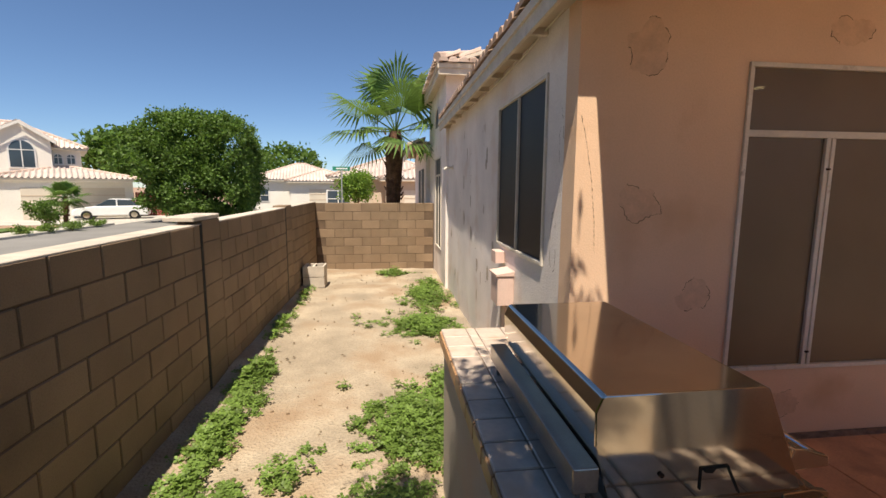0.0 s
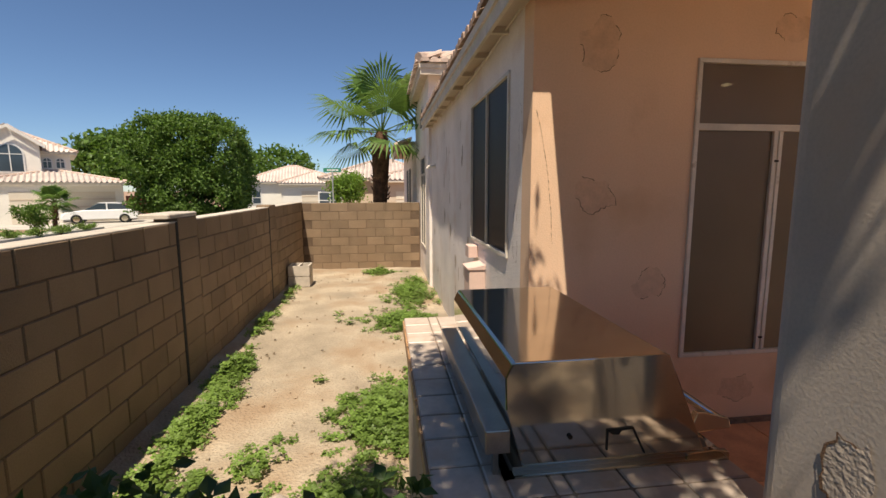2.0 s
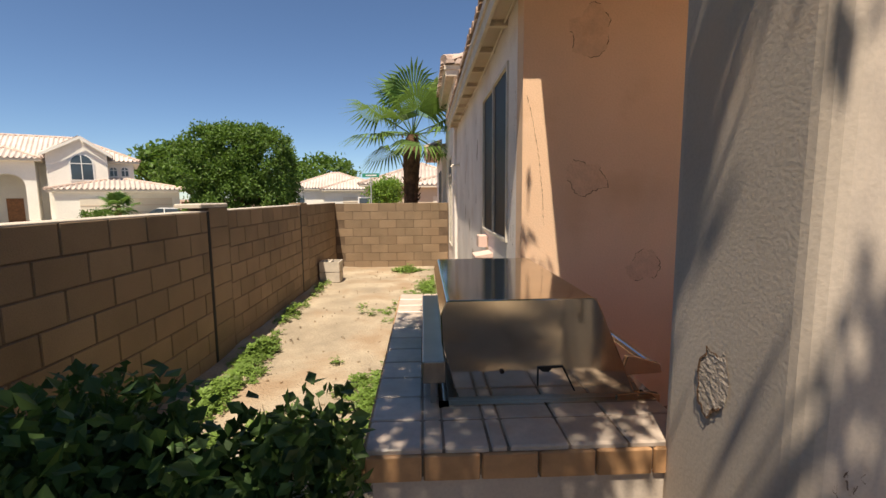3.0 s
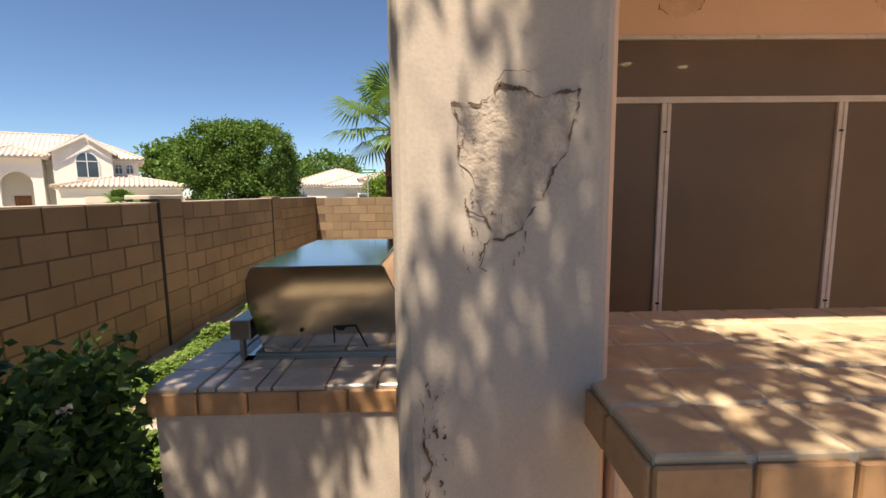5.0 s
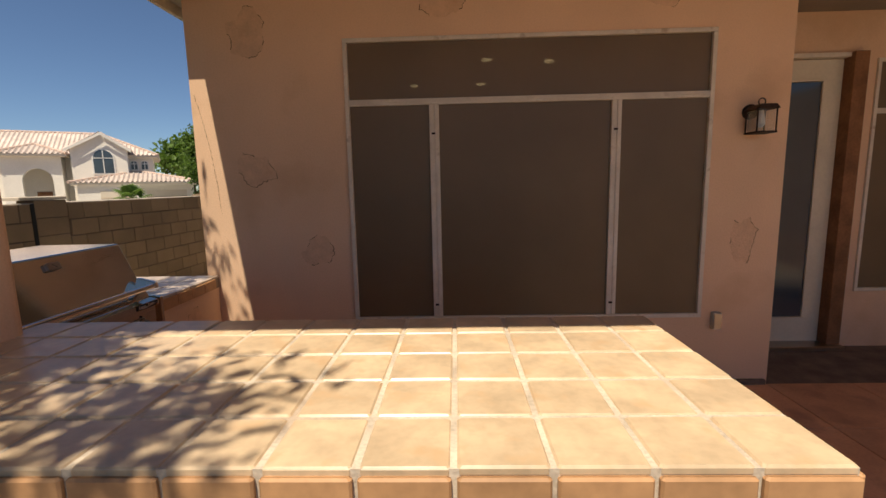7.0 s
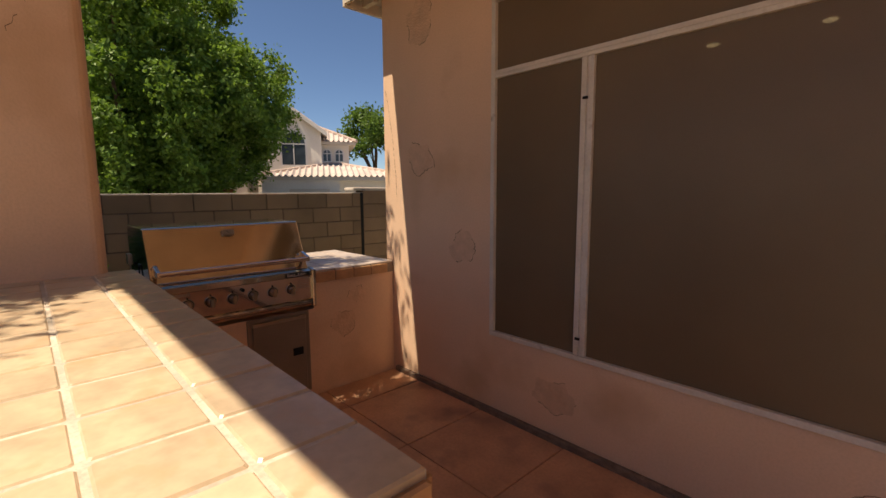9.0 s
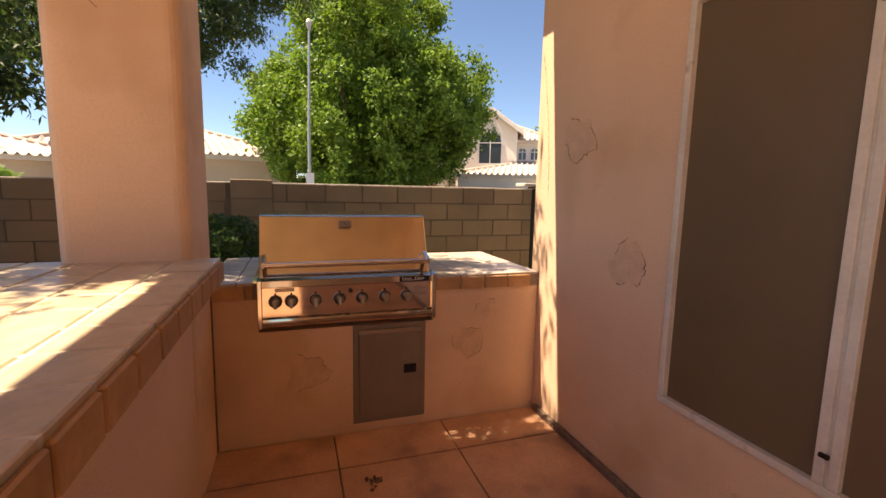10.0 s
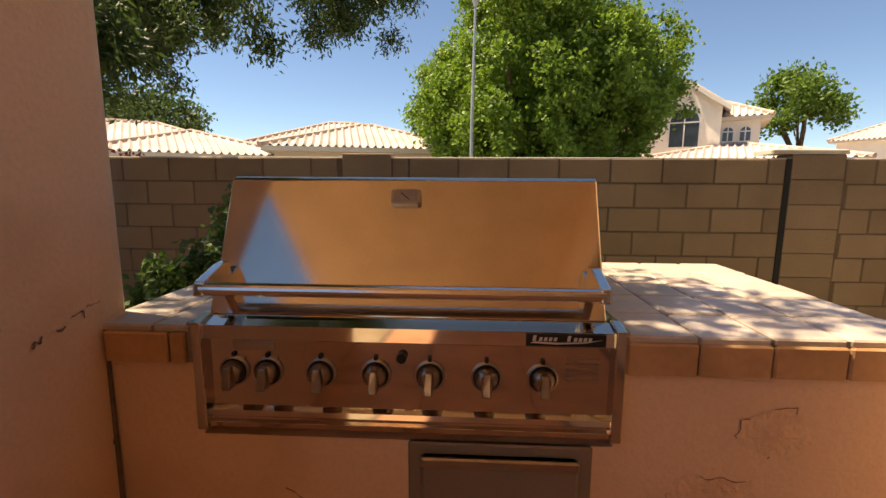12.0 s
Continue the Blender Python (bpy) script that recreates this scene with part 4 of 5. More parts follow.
for k, (a, z, ra, rz) in enumerate(((0.44, 2.52, 0.16, 0.17), (0.45, 1.60, 0.14, 0.16), (0.84, 1.01, 0.12, 0.11), (1.75, 2.66, 0.16, 0.10), (3.2, 2.66, 0.17, 0.09), (3.82, 1.05, 0.10, 0.2),
                                    (1.55, 0.25, 0.17, 0.11), (2.9, 0.22, 0.2, 0.12))):
    scar("scar", "x", 0.0, blob(a, z, ra, rz, 10, k + 3), wall_s, "thin cracked outline of patched plaster", 0.0015, M_PATCH, 0.008 if k < 6 else 0.005, k)
for k, (y, z, ra, rz) in enumerate(((0.22, 1.95, 0.04, 0.28), (2.6, 2.3, 0.08, 0.15), (3.4, 1.95, 0.07, 0.2), (4.2, 1.5, 0.08, 0.15), (3.0, 1.0, 0.1, 0.12), (2.4, 0.7, 0.12, 0.1), (0.3, 1.3, 0.06, 0.2), (4.4, 0.9, 0.1, 0.12))):
    scar("scar", "y", SIDE_X, blob(y, z, ra, rz, 9, k + 30), wall_w, "flaked plaster patch", 0.002, None, 0.008, k + 30)
def crack_line(axis, c, pts, parent, width, seed, lift=0.004, label="dark ragged crack"):
    rng = random.Random(seed)
    fine = []
    for (a0, z0), (a1, z1) in zip(pts, pts[1:]):
        n = max(2, int(math.hypot(a1 - a0, z1 - z0) / 0.006))
        fine += [(a0 + (a1 - a0) * k / n + rng.gauss(0, 0.0016), z0 + (z1 - z0) * k / n + rng.gauss(0, 0.0016)) for k in range(n)]
    fine.append(pts[-1])
    def put(p):
        return (p[0], c - lift, p[1]) if axis == "x" else (c - lift, p[0], p[1]) if axis == "y" else (c + lift, p[0], p[1])
    b = Build()
    ws = [width * max(0.05, 0.42 + 1.3 * noise.noise((k * 0.31, seed * 1.3 + 0.5, 0))) for k in range(len(fine))]
    for k in range(len(fine) - 1):
        p, q = Vector(fine[k]), Vector(fine[k + 1])
        d = q - p
        if d.length < 1e-6:
            continue
        nr = Vector((-d.y, d.x)).normalized()
        b.poly([put(p - nr * ws[k]), put(q - nr * ws[k + 1]), put(q + nr * ws[k + 1]), put(p + nr * ws[k])])
    return part("crack", b, M_CRACK, parent, label)


TOPC = [(0.131, 1.592), (0.179, 1.589), (0.208, 1.603), (0.222, 1.625), (0.244, 1.618), (0.281, 1.610), (0.295, 1.600), (0.332, 1.610), (0.368, 1.614)]
RIGHTC = [(0.368, 1.614), (0.368, 1.585), (0.357, 1.556), (0.350, 1.505), (0.325, 1.475), (0.306, 1.417)]
LOWC = [(0.288, 1.402), (0.263, 1.358), (0.230, 1.337), (0.204, 1.344), (0.186, 1.307)]
LEFTC = [(0.138, 1.589), (0.144, 1.556), (0.146, 1.497)]
TOPC, RIGHTC, LOWC, LEFTC = ([(0.437 + (a - 0.437) * 1.035, 1.508 + (z - 1.508) * 1.035) for a, z in q] for q in (TOPC, RIGHTC, LOWC, LEFTC))
for k, (line, w) in enumerate(((TOPC, 0.0042), (RIGHTC, 0.0040), (LOWC, 0.0036), (LEFTC, 0.0028), ([(0.149, 1.391), (0.186, 1.377), (0.200, 1.350)], 0.0022),
                               ([(0.208, 1.636), (0.222, 1.654), (0.273, 1.651)], 0.0014), ([(0.354, 1.647), (0.368, 1.616)], 0.0016), ([(0.41, 1.70), (0.405, 1.67)], 0.0014), ([(0.186, 1.307), (0.176, 1.28), (0.19, 1.27)], 0.0022))):
    crack_line("x", PS, line, pillar, w, k)
_r = random.Random(31)
for k in range(30):
    u = _r.random()
    a, z = (0.138 + 0.03 * _r.random(), 1.30 + 0.30 * u) if k % 2 else (0.15 + 0.13 * _r.random(), 1.27 + 0.12 * _r.random())
    l = _r.uniform(0.006, 0.022)
    crack_line("x", PS, [(a, z), (a + _r.uniform(-0.004, 0.004), z - l * 0.5), (a + _r.uniform(-0.006, 0.006), z - l)], pillar, _r.uniform(0.0008, 0.0022), 200 + k, label="")
for k in range(26):
    a, z = 0.05 + abs(_r.gauss(0, 0.035)), 0.78 + 0.30 * _r.random()
    crack_line("x", PS, [(a, z), (a + _r.uniform(-0.006, 0.006), z - 0.006), (a + _r.uniform(-0.008, 0.008), z - _r.uniform(0.008, 0.02))], pillar, _r.uniform(0.0008, 0.0026), 300 + k, label="")
for k, q in enumerate(([(0.108, 0.912), (0.106, 0.895), (0.104, 0.88)], [(0.108, 0.91), (0.132, 0.908), (0.142, 0.905)], [(0.150, 0.885), (0.152, 0.90), (0.180, 0.897), (0.186, 0.892)],
                       [(0.195, 0.880), (0.212, 0.878), (0.226, 0.884), (0.236, 0.872)], [(0.245, 0.878), (0.252, 0.866), (0.262, 0.874), (0.266, 0.86)], [(0.05, 0.655), (0.07, 0.645), (0.09, 0.64)], [(0.10, 0.60), (0.112, 0.575)])):
    crack_line("x", -1.790, q, pillar, 0.0032, 400 + k, -0.004, "ragged brown crack")
crack_line("x", 0.0, [(0.045, 2.12), (0.085, 1.96), (0.125, 1.75), (0.155, 1.5), (0.165, 1.3)], wall_s, 0.0022, 501, 0.002, "thin curved crack by the corner")
_r = random.Random(57)
for k in range(26):
    y, z = _r.uniform(0.3, 5.3), _r.uniform(0.25, 2.5)
    if not (swin[0] - 0.12 < y < swin[1] + 0.12 and z > 0.6):
        scar("scar", "y", SIDE_X, blob(y, z, _r.uniform(0.02, 0.06), _r.uniform(0.04, 0.13), 8, k + 500), wall_w, "", 0.003, M_FLAKE, 0.006, k + 500)
CHIP = [(-2.05, 1.10), (-2.03, 1.17), (-2.005, 1.15), (-1.975, 1.16), (-1.945, 1.09), (-1.955, 1.03), (-1.985, 1.005), (-2.01, 1.04), (-2.04, 1.05)]
scar("scar", "y", 0.002, CHIP, pillar, "chipped rough patch", 0.003, M_FLAKE, 0.010, 611)
crk = TOPC + RIGHTC[1:] + LOWC[:4] + [(0.180, 1.40), (0.160, 1.45)] + LEFTC[::-1][:2]
scar("scar", "x", PS, crk, pillar, "large peeling crack", 0.002, M_FLAKE, 0.0, 5)
for k, q in enumerate(([(0.055, 1.02), (0.062, 0.97), (0.058, 0.91), (0.075, 0.86)], [(0.075, 0.86), (0.060, 0.82), (0.066, 0.78)], [(0.09, 0.96), (0.085, 0.92)])):
    crack_line("x", PS, q, pillar, 0.004, 90 + k)
for k, (y, z, ra, rz) in enumerate(((-0.32, 0.64, 0.08, 0.07), (-0.45, 0.46, 0.12, 0.10), (-1.35, 0.36, 0.11, 0.12))):
    scar("scar", "X", IX1 - 0.012, blob(y, z, ra, rz, 10, k + 60), isl.children[0], "thin cracked outline in the plaster", 0.0015, M_PATCH, 0.004, k + 60)
scar("scar", "X", 0.456, [(-2.05, 1.95), (-2.10, 2.0), (-2.16, 2.25), (-2.02, 2.3), (-1.96, 2.1)], pillar, "thin crack", 0.0015, None, 0.004, 77)
gap = thing("joint_gap", Build().prism([(0.098, 0.0), (0.112, 0.0), (0.104, 0.78), (0.098, 0.78)], "y", -1.797, -1.783), M_CRACK, "dark open joint between island and bar", "joint", kind="structure")


# ---- near trees and plants ----
def mesquite():
    rng = np.random.default_rng(11)
    base = empty("mesquite_tree", (-2.0, -4.05, GZ), "mesquite tree with a dark trunk and drooping fine leaves", "tree")
    b = Build()
    fork = (-1.95, -4.0, 1.25)
    b.tube([(-2.0, -4.05, GZ - 0.05), (-2.05, -4.05, 0.3), (-2.02, -4.03, 0.8), fork], [0.23, 0.17, 0.15, 0.15], 10)
    ends = [(-4.6, -3.4, 3.9), (-5.6, -2.9, 4.3), (-0.8, -3.7, 3.9), (-0.1, -3.5, 4.2), (-2.4, -5.6, 3.8), (-4.2, -5.0, 3.4), (-0.6, -5.2, 4.2), (-1.9, -3.4, 4.6), (-1.2, -2.7, 4.0), (-0.45, -2.2, 3.9)]
    for e in ends:
        m = Vector((fork[0] * 0.8 + e[0] * 0.2, fork[1] * 0.8 + e[1] * 0.2, 2.9))
        b.tube([Vector(fork) - Vector((0, 0, 0.1)), m, m.lerp(Vector(e), 0.6) + Vector((0, 0, 0.3)), e], [0.095, 0.06, 0.035, 0.012], 7)
    part("trunk", b, M_BARK, base, "rough dark brown bark", smooth=True)
    pts = []
    def cloud(n, at, spread):
        for _ in range(n):
            pts.append(np.array(at) + rng.normal(0, 1, 3) * np.array(spread))
    for e, n in zip(ends[2:8], (2, 2, 10, 10, 8, 8)):
        cloud(n, e, (0.26, 0.36, 0.26))
    # Out-of-view clumps, set where they drop dappled shade on island, pillar and bar.
    cloud(34, (-0.75, -2.35, 3.75), (0.42, 0.50, 0.18))
    cloud(7, (-0.3, -1.75, 3.7), (0.22, 0.35, 0.15))
    cloud(9, (-0.18, -3.92, 4.1), (0.17, 0.16, 0.12))
    cloud(5, (0.33, -3.45, 4.1), (0.17, 0.22, 0.12))
    cloud(2, (0.92, -3.68, 4.0), (0.12, 0.05, 0.05))
    cloud(26, (-1.95, -4.0, 2.35), (0.32, 0.28, 0.42))
    for t in np.linspace(0, 1, 30):
        az, d, el = 185 + 32 * t, rng.uniform(7.0, 8.6), 1.0 + float(np.interp(185 + 32 * t, (185, 188, 196, 205, 210, 213, 217), (20.5, 16, 17.5, 16.5, 13.5, 9.5, 9)))
        cloud(3, (1.5 + d * math.cos(radians(az)), -1.0 + d * math.sin(radians(az)), 1.25 + d * math.tan(radians(el)) + rng.uniform(0, 0.6)), (0.3, 0.3, 0.22))
        cloud(3, (1.5 + d * math.cos(radians(az)), -1.0 + d * math.sin(radians(az)), 2.3 + d * math.tan(radians(el)) + rng.uniform(0, 0.6)), (0.4, 0.4, 0.3))
    cloud(34, (-4.0, -4.9, 3.0), (0.6, 0.7, 0.35))
    # Unseen clump, added to keep the rose bush in shade.
    cloud(16, (-1.9, -3.1, 3.9), (0.5, 0.45, 0.25))
    part("crown", leaves(rng, pts, (0.12, 0.12, 0.11), 118000, 0.030, long=3.0, droop=0.9), M_LEAF_MESQ, base)
    # Unseen extra foliage, added to darken the yard that the grill hood reflects.
    pts = []
    cloud(80, (-1.4, -7.4, 4.5), (1.1, 1.0, 0.35))
    part("crown", leaves(rng, pts, (0.22, 0.22, 0.16), 26000, 0.055, long=2.4, droop=0.9), M_LEAF_MESQ, base)
    return base


mesquite()
tree("shade_tree", (-18.6, 1.8, GO), (-18.7, 2.0, 5.3), (6.1, 6.1, 5.8), 1600, (0.22, 0.22, 0.18), 230000, 0.115, M_LEAF_FICUS,
     "dense rounded ficus tree with bright green leaves", "tree", trunk=0.4, seed=5, floor=-0.95, lobes=30)


def shrub(at, r, h, n, seed, leaf, label, size=0.035, petals=0):
    rng = np.random.default_rng(seed)
    base = empty("rose_bush" if petals else "shrub", at, label, "shrub")
    b = Build()
    pts = []
    for k in range(12):
        a, q = rng.uniform(0, 6.28), rng.uniform(0.2, 1.0) * r
        tip = (at[0] + q * math.cos(a), at[1] + q * math.sin(a), at[2] + h * rng.uniform(0.55, 1.0))
        b.tube([at, ((at[0] * 0.6 + tip[0] * 0.4), (at[1] * 0.6 + tip[1] * 0.4), at[2] + h * 0.45), tip], [0.012, 0.009, 0.004], 5)
        for s in (0.55, 0.75, 0.92, 1.0):
            pts.append(np.array(at) + (np.array(tip) - np.array(at)) * s)
    part("stems", b, M_BARK, base)
    part("foliage", leaves(rng, pts, (r * 0.19, r * 0.19, h * 0.07), n, size, 1.5, tight=1.5), leaf, base)
    for k in range(petals):
        p = pts[rng.integers(0, len(pts))] + rng.normal(0, 0.05, 3)
        part("flower", leaves(rng, [p], 0.008, 14, 0.02, 1.2), M_PETAL, base)
    return base


for k, (x, y, r, h, n) in enumerate(((-1.62, -1.95, 0.32, 1.14, 9500), (-1.22, -2.0, 0.30, 1.2, 9000), (-0.98, -1.97, 0.24, 1.16, 6000), (-0.98, -2.34, 0.22, 0.98, 6000), (-1.32, -2.38, 0.26, 0.92, 6500), (-2.05, -1.92, 0.36, 1.13, 8600), (-2.35, -2.3, 0.3, 1.0, 3000), (-1.02, -1.62, 0.16, 0.70, 1500), (-1.42, -1.98, 0.24, 1.17, 6500))):
    shrub((x, y, GZ), r, h, int(n * 1.5), 21 + k, M_LEAF_ROSE, "dark leafy rose bush with a few white blooms", 0.030, petals=2)

# weeds along the yard, uncountable
def weed_patch(rng, spots):
    """Low clover-like plants: rosettes of round leaves held flat on short stems, heaped into mounds."""
    b = Build()
    for cx, cy, rx, ry, n in spots:
        for _ in range(n):
            px, py = cx + rng.normal(0, 0.52) * rx, cy + rng.normal(0, 0.52) * ry
            if not (WALL_X + 0.02 < px < -0.02):
                continue
            near = max(0.0, 1 - math.hypot((px - cx) / rx, (py - cy) / ry))
            tall = 0.03 + 0.13 * near * rng.uniform(0.4, 1.1) + rng.uniform(0, 0.03)
            for _ in range(int(rng.integers(10, 18))):
                a, q = rng.uniform(0, 6.28), rng.uniform(0.01, 0.085)
                hub = Vector((px + q * math.cos(a), py + q * math.sin(a), GZ + tall * rng.uniform(0.25, 1.0)))
                k = rng.uniform(0.014, 0.027)
                tilt = Vector((rng.normal(0, 0.32), rng.normal(0, 0.32), 1)).normalized()
                u = tilt.orthogonal().normalized()
                w = tilt.cross(u)
                t0 = rng.uniform(0, 6.28)
                for j in range(3):
                    c, s_ = math.cos(t0 + 2.09 * j), math.sin(t0 + 2.09 * j)
                    d, e = u * c + w * s_, w * c - u * s_
                    b.poly([hub, hub + d * k * 0.7 - e * k * 0.55, hub + d * k * 1.35 + tilt * k * 0.1, hub + d * k * 0.7 + e * k * 0.55])
            b.poly([(px - 0.002, py, GZ - 0.01), (px + 0.002, py, GZ - 0.01), (px, py, GZ + tall * 0.8)])
    return b


rng = np.random.default_rng(4)
weeds = thing("weeds", weed_patch(rng, ((-0.88, 0.7, 0.40, 0.55, 230), (-0.5, 1.3, 0.3, 0.36, 80), (-0.62, 3.3, 0.42, 0.5, 170), (-0.45, 5.0, 0.36, 0.85, 170), (-1.0, 7.1, 0.34, 0.25, 60), (-0.32, 5.9, 0.2, 0.5, 50),
                                        (-2.36, 0.7, 0.15, 0.9, 120), (-2.2, -0.35, 0.34, 0.36, 80), (-1.6, -0.45, 0.45, 0.24, 110), (-1.15, -0.25, 0.3, 0.22, 50), (-2.42, 1.9, 0.12, 0.5, 64), (-2.52, 3.5, 0.08, 0.9, 30), (-2.52, 5.2, 0.08, 0.8, 24),
                                        (-1.75, 0.15, 0.25, 0.25, 14), (-1.5, 2.6, 0.6, 1.6, 7))), M_LEAF_WEED, "low spreading green weeds on the dirt", "weeds", kind="stuff")
litter = []
for _ in range(260):
    litter.append((rng.uniform(-2.6, -0.2), rng.uniform(-0.6, 7.5), GZ + 0.02))
thing("leaf_litter", leaves(rng, litter, (0.10, 0.10, 0.005), 110, 0.016, 1.3), M_DRY, "dry dead leaves scattered on the dirt", "leaf litter", kind="stuff")
pb_ = Build()
for _ in range(200):
    x, y, s = rng.uniform(-2.6, -0.1), rng.uniform(-0.6, 7.5), rng.uniform(0.005, 0.014)
    pb_.box(x - s, x + s, y - s, y + s * 0.7, GZ - 0.02, GZ + 0.012 + s * 0.6)
thing("pebbles", pb_, M_DIRT, "small pale pebbles in the dirt", "pebbles", kind="stuff")


def rock(x, y, s, seed):
    bm = bmesh.new()
    bmesh.ops.create_icosphere(bm, subdivisions=2, radius=1)
    for v in bm.verts:
        v.co *= 1 + 0.22 * noise.noise(v.co * 1.4 + Vector((seed * 3.1, 0, 0)))
        v.co = Vector((v.co.x * s * 1.2, v.co.y * s * 0.95, v.co.z * s * 0.75)) + Vector((x, y, GZ + s * 0.5))
    me = bpy.data.meshes.new("rock")
    bm.to_mesh(me)
    bm.free()
    me.polygons.foreach_set("use_smooth", [True] * len(me.polygons))
    me.materials.append(M_ROCK)
    tagged(new("border_rock", me), "rounded grey-tan rock in the bed's border", "rock", "rocks of the border")


for k in range(13):
    rock(-0.88 - 0.155 * k + random.uniform(-0.03, 0.03), -0.27 + random.uniform(-0.05, 0.05), random.uniform(0.055, 0.085), k)
cb = empty("cinder_block", (-2.47, 6.0, GZ), "grey hollow cinder blocks stacked by the wall", "cinder block")
for k, z in enumerate((GZ + 0.02, GZ + 0.225)):
    for p in ((-2.66, -2.63), (-2.49, -2.455), (-2.305, -2.275)):
        part("block_web", Build().box(p[0], p[1], 5.83, 6.17, z, z + 0.19), M_CAP, cb)
    for y in (5.80, 6.17):
        part("block_face", Build().box(-2.66, -2.275, y, y + 0.03, z, z + 0.19), M_CAP, cb)
chair = thing("hose_guide", Build().tube([(-1.0, -1.55, GZ), (-1.0, -1.55, 0.35), (-1.03, -1.5, 0.40), (-1.12, -1.45, 0.40), (-1.14, -1.45, 0.3)], 0.012, 8), M_DARKMETAL, "dark bent pipe beside the island", "pipe")


# ---- palm ----
def fan_palm(at, height, r, seed, fronds=26, trunk=0.17, name="fan_palm", label="fan palm with a shaggy brown trunk and green fan leaves"):
    rng = random.Random(seed)
    base = empty(name, at, label, "palm tree")
    x, y, z = at
    b = Build()
    hs = [0, 0.3, 0.6, 0.85, 1.0]
    b.tube([(x + 0.03 * k, y, z + height * h) for k, h in enumerate(hs)], [trunk * q for q in (1.0, 0.85, 0.95, 1.15, 0.7)], 12)
    for k in range(90):
        a, h = rng.uniform(0, 6.28), rng.uniform(0.1, 0.98) * height
        rr = trunk * 0.9
        px, py = x + 0.06 + rr * math.cos(a), y + rr * math.sin(a)
        b.tube([(px, py, z + h), (px + 0.07 * math.cos(a), py + 0.07 * math.sin(a), z + h + 0.1)], [0.03, 0.008], 4)
    part("trunk", b, M_PALMBARK, base)
    top = Vector((x + 0.12, y, z + height))
    for k in range(fronds):
        az, el = k * 2.4 + rng.uniform(-0.3, 0.3), -0.62 + 2.0 * (k + 0.5) / fronds
        d = Vector((math.cos(az) * math.cos(el), math.sin(az) * math.cos(el), math.sin(el)))
        stem = r * rng.uniform(0.40, 0.58)
        hub = top + d * stem - Vector((0, 0, 0.05))
        f = Build()
        f.tube([top, top + d * stem * 0.6, hub], [0.02, 0.014, 0.010], 5)
        s = d.cross(Vector((0, 0, 1))).normalized()
        u = s.cross(d).normalized()
        n = 30
        for i in range(n):
            w = radians(-118 + 236 * i / (n - 1))
            lv = (d * math.cos(w) + s * math.sin(w)).normalized()
            ln = r * 0.56 * (1.0 - 0.25 * abs(w) / 2.06) * rng.uniform(0.9, 1.08)
            mid = hub + lv * ln * 0.6 + u * 0.03
            tip = hub + lv * ln - Vector((0, 0, (0.07 + 0.09 * rng.random()) * r))
            sd = lv.cross(u).normalized() * 0.034
            f.poly([hub, mid + sd + u * 0.012, mid - sd])
            f.poly([mid - sd, mid + sd + u * 0.012, tip])
        part("frond", f, M_LEAF_PALM, base)
    return base


fan_palm((-1.0, 8.95, GZ), 3.25, 1.95, 3, 16, 0.20)


# ---- neighbourhood ----
def wavy_roof(b, p0, p1, q1, q0, pitch=0.32):
    """Barrel-tiled slope: the eave runs p0 to p1, the ridge side q0 to q1; ribs run up the slope."""
    p0, p1, q0, q1 = map(Vector, (p0, p1, q0, q1))
    n = max(2, int((p1 - p0).length / pitch))
    up_n = (p1 - p0).cross(q0 - p0).normalized() if (q0 - p0).length > 1e-3 else (p1 - p0).cross(q1 - p0).normalized()
    if up_n.z < 0:
        up_n = -up_n
    e = (p1 - p0).normalized()
    length = (p1 - p0).length
    u0, u1 = (q0 - p0).dot(e), (q1 - p0).dot(e)
    slope = (q0 - p0) - e * u0
    base = len(b.v)
    steps = [(w, h) for i in range(n) for w, h in ((i / n, 0.0), ((i + 0.3) / n, 0.11), ((i + 0.62) / n, 0.0))] + [(1.0, 0.0)]
    for w, h in steps:
        u = w * length
        f = max(0.0, min(1.0, u / max(u0, 1e-4), (length - u) / max(length - u1, 1e-4)))
        foot = p0 + e * u
        b.v.append(tuple(foot + up_n * h))
        b.v.append(tuple(foot + slope * f + up_n * h))
    for i in range(len(steps) - 1):
        o = base + 2 * i
        b.f.append((o, o + 2, o + 3, o + 1))


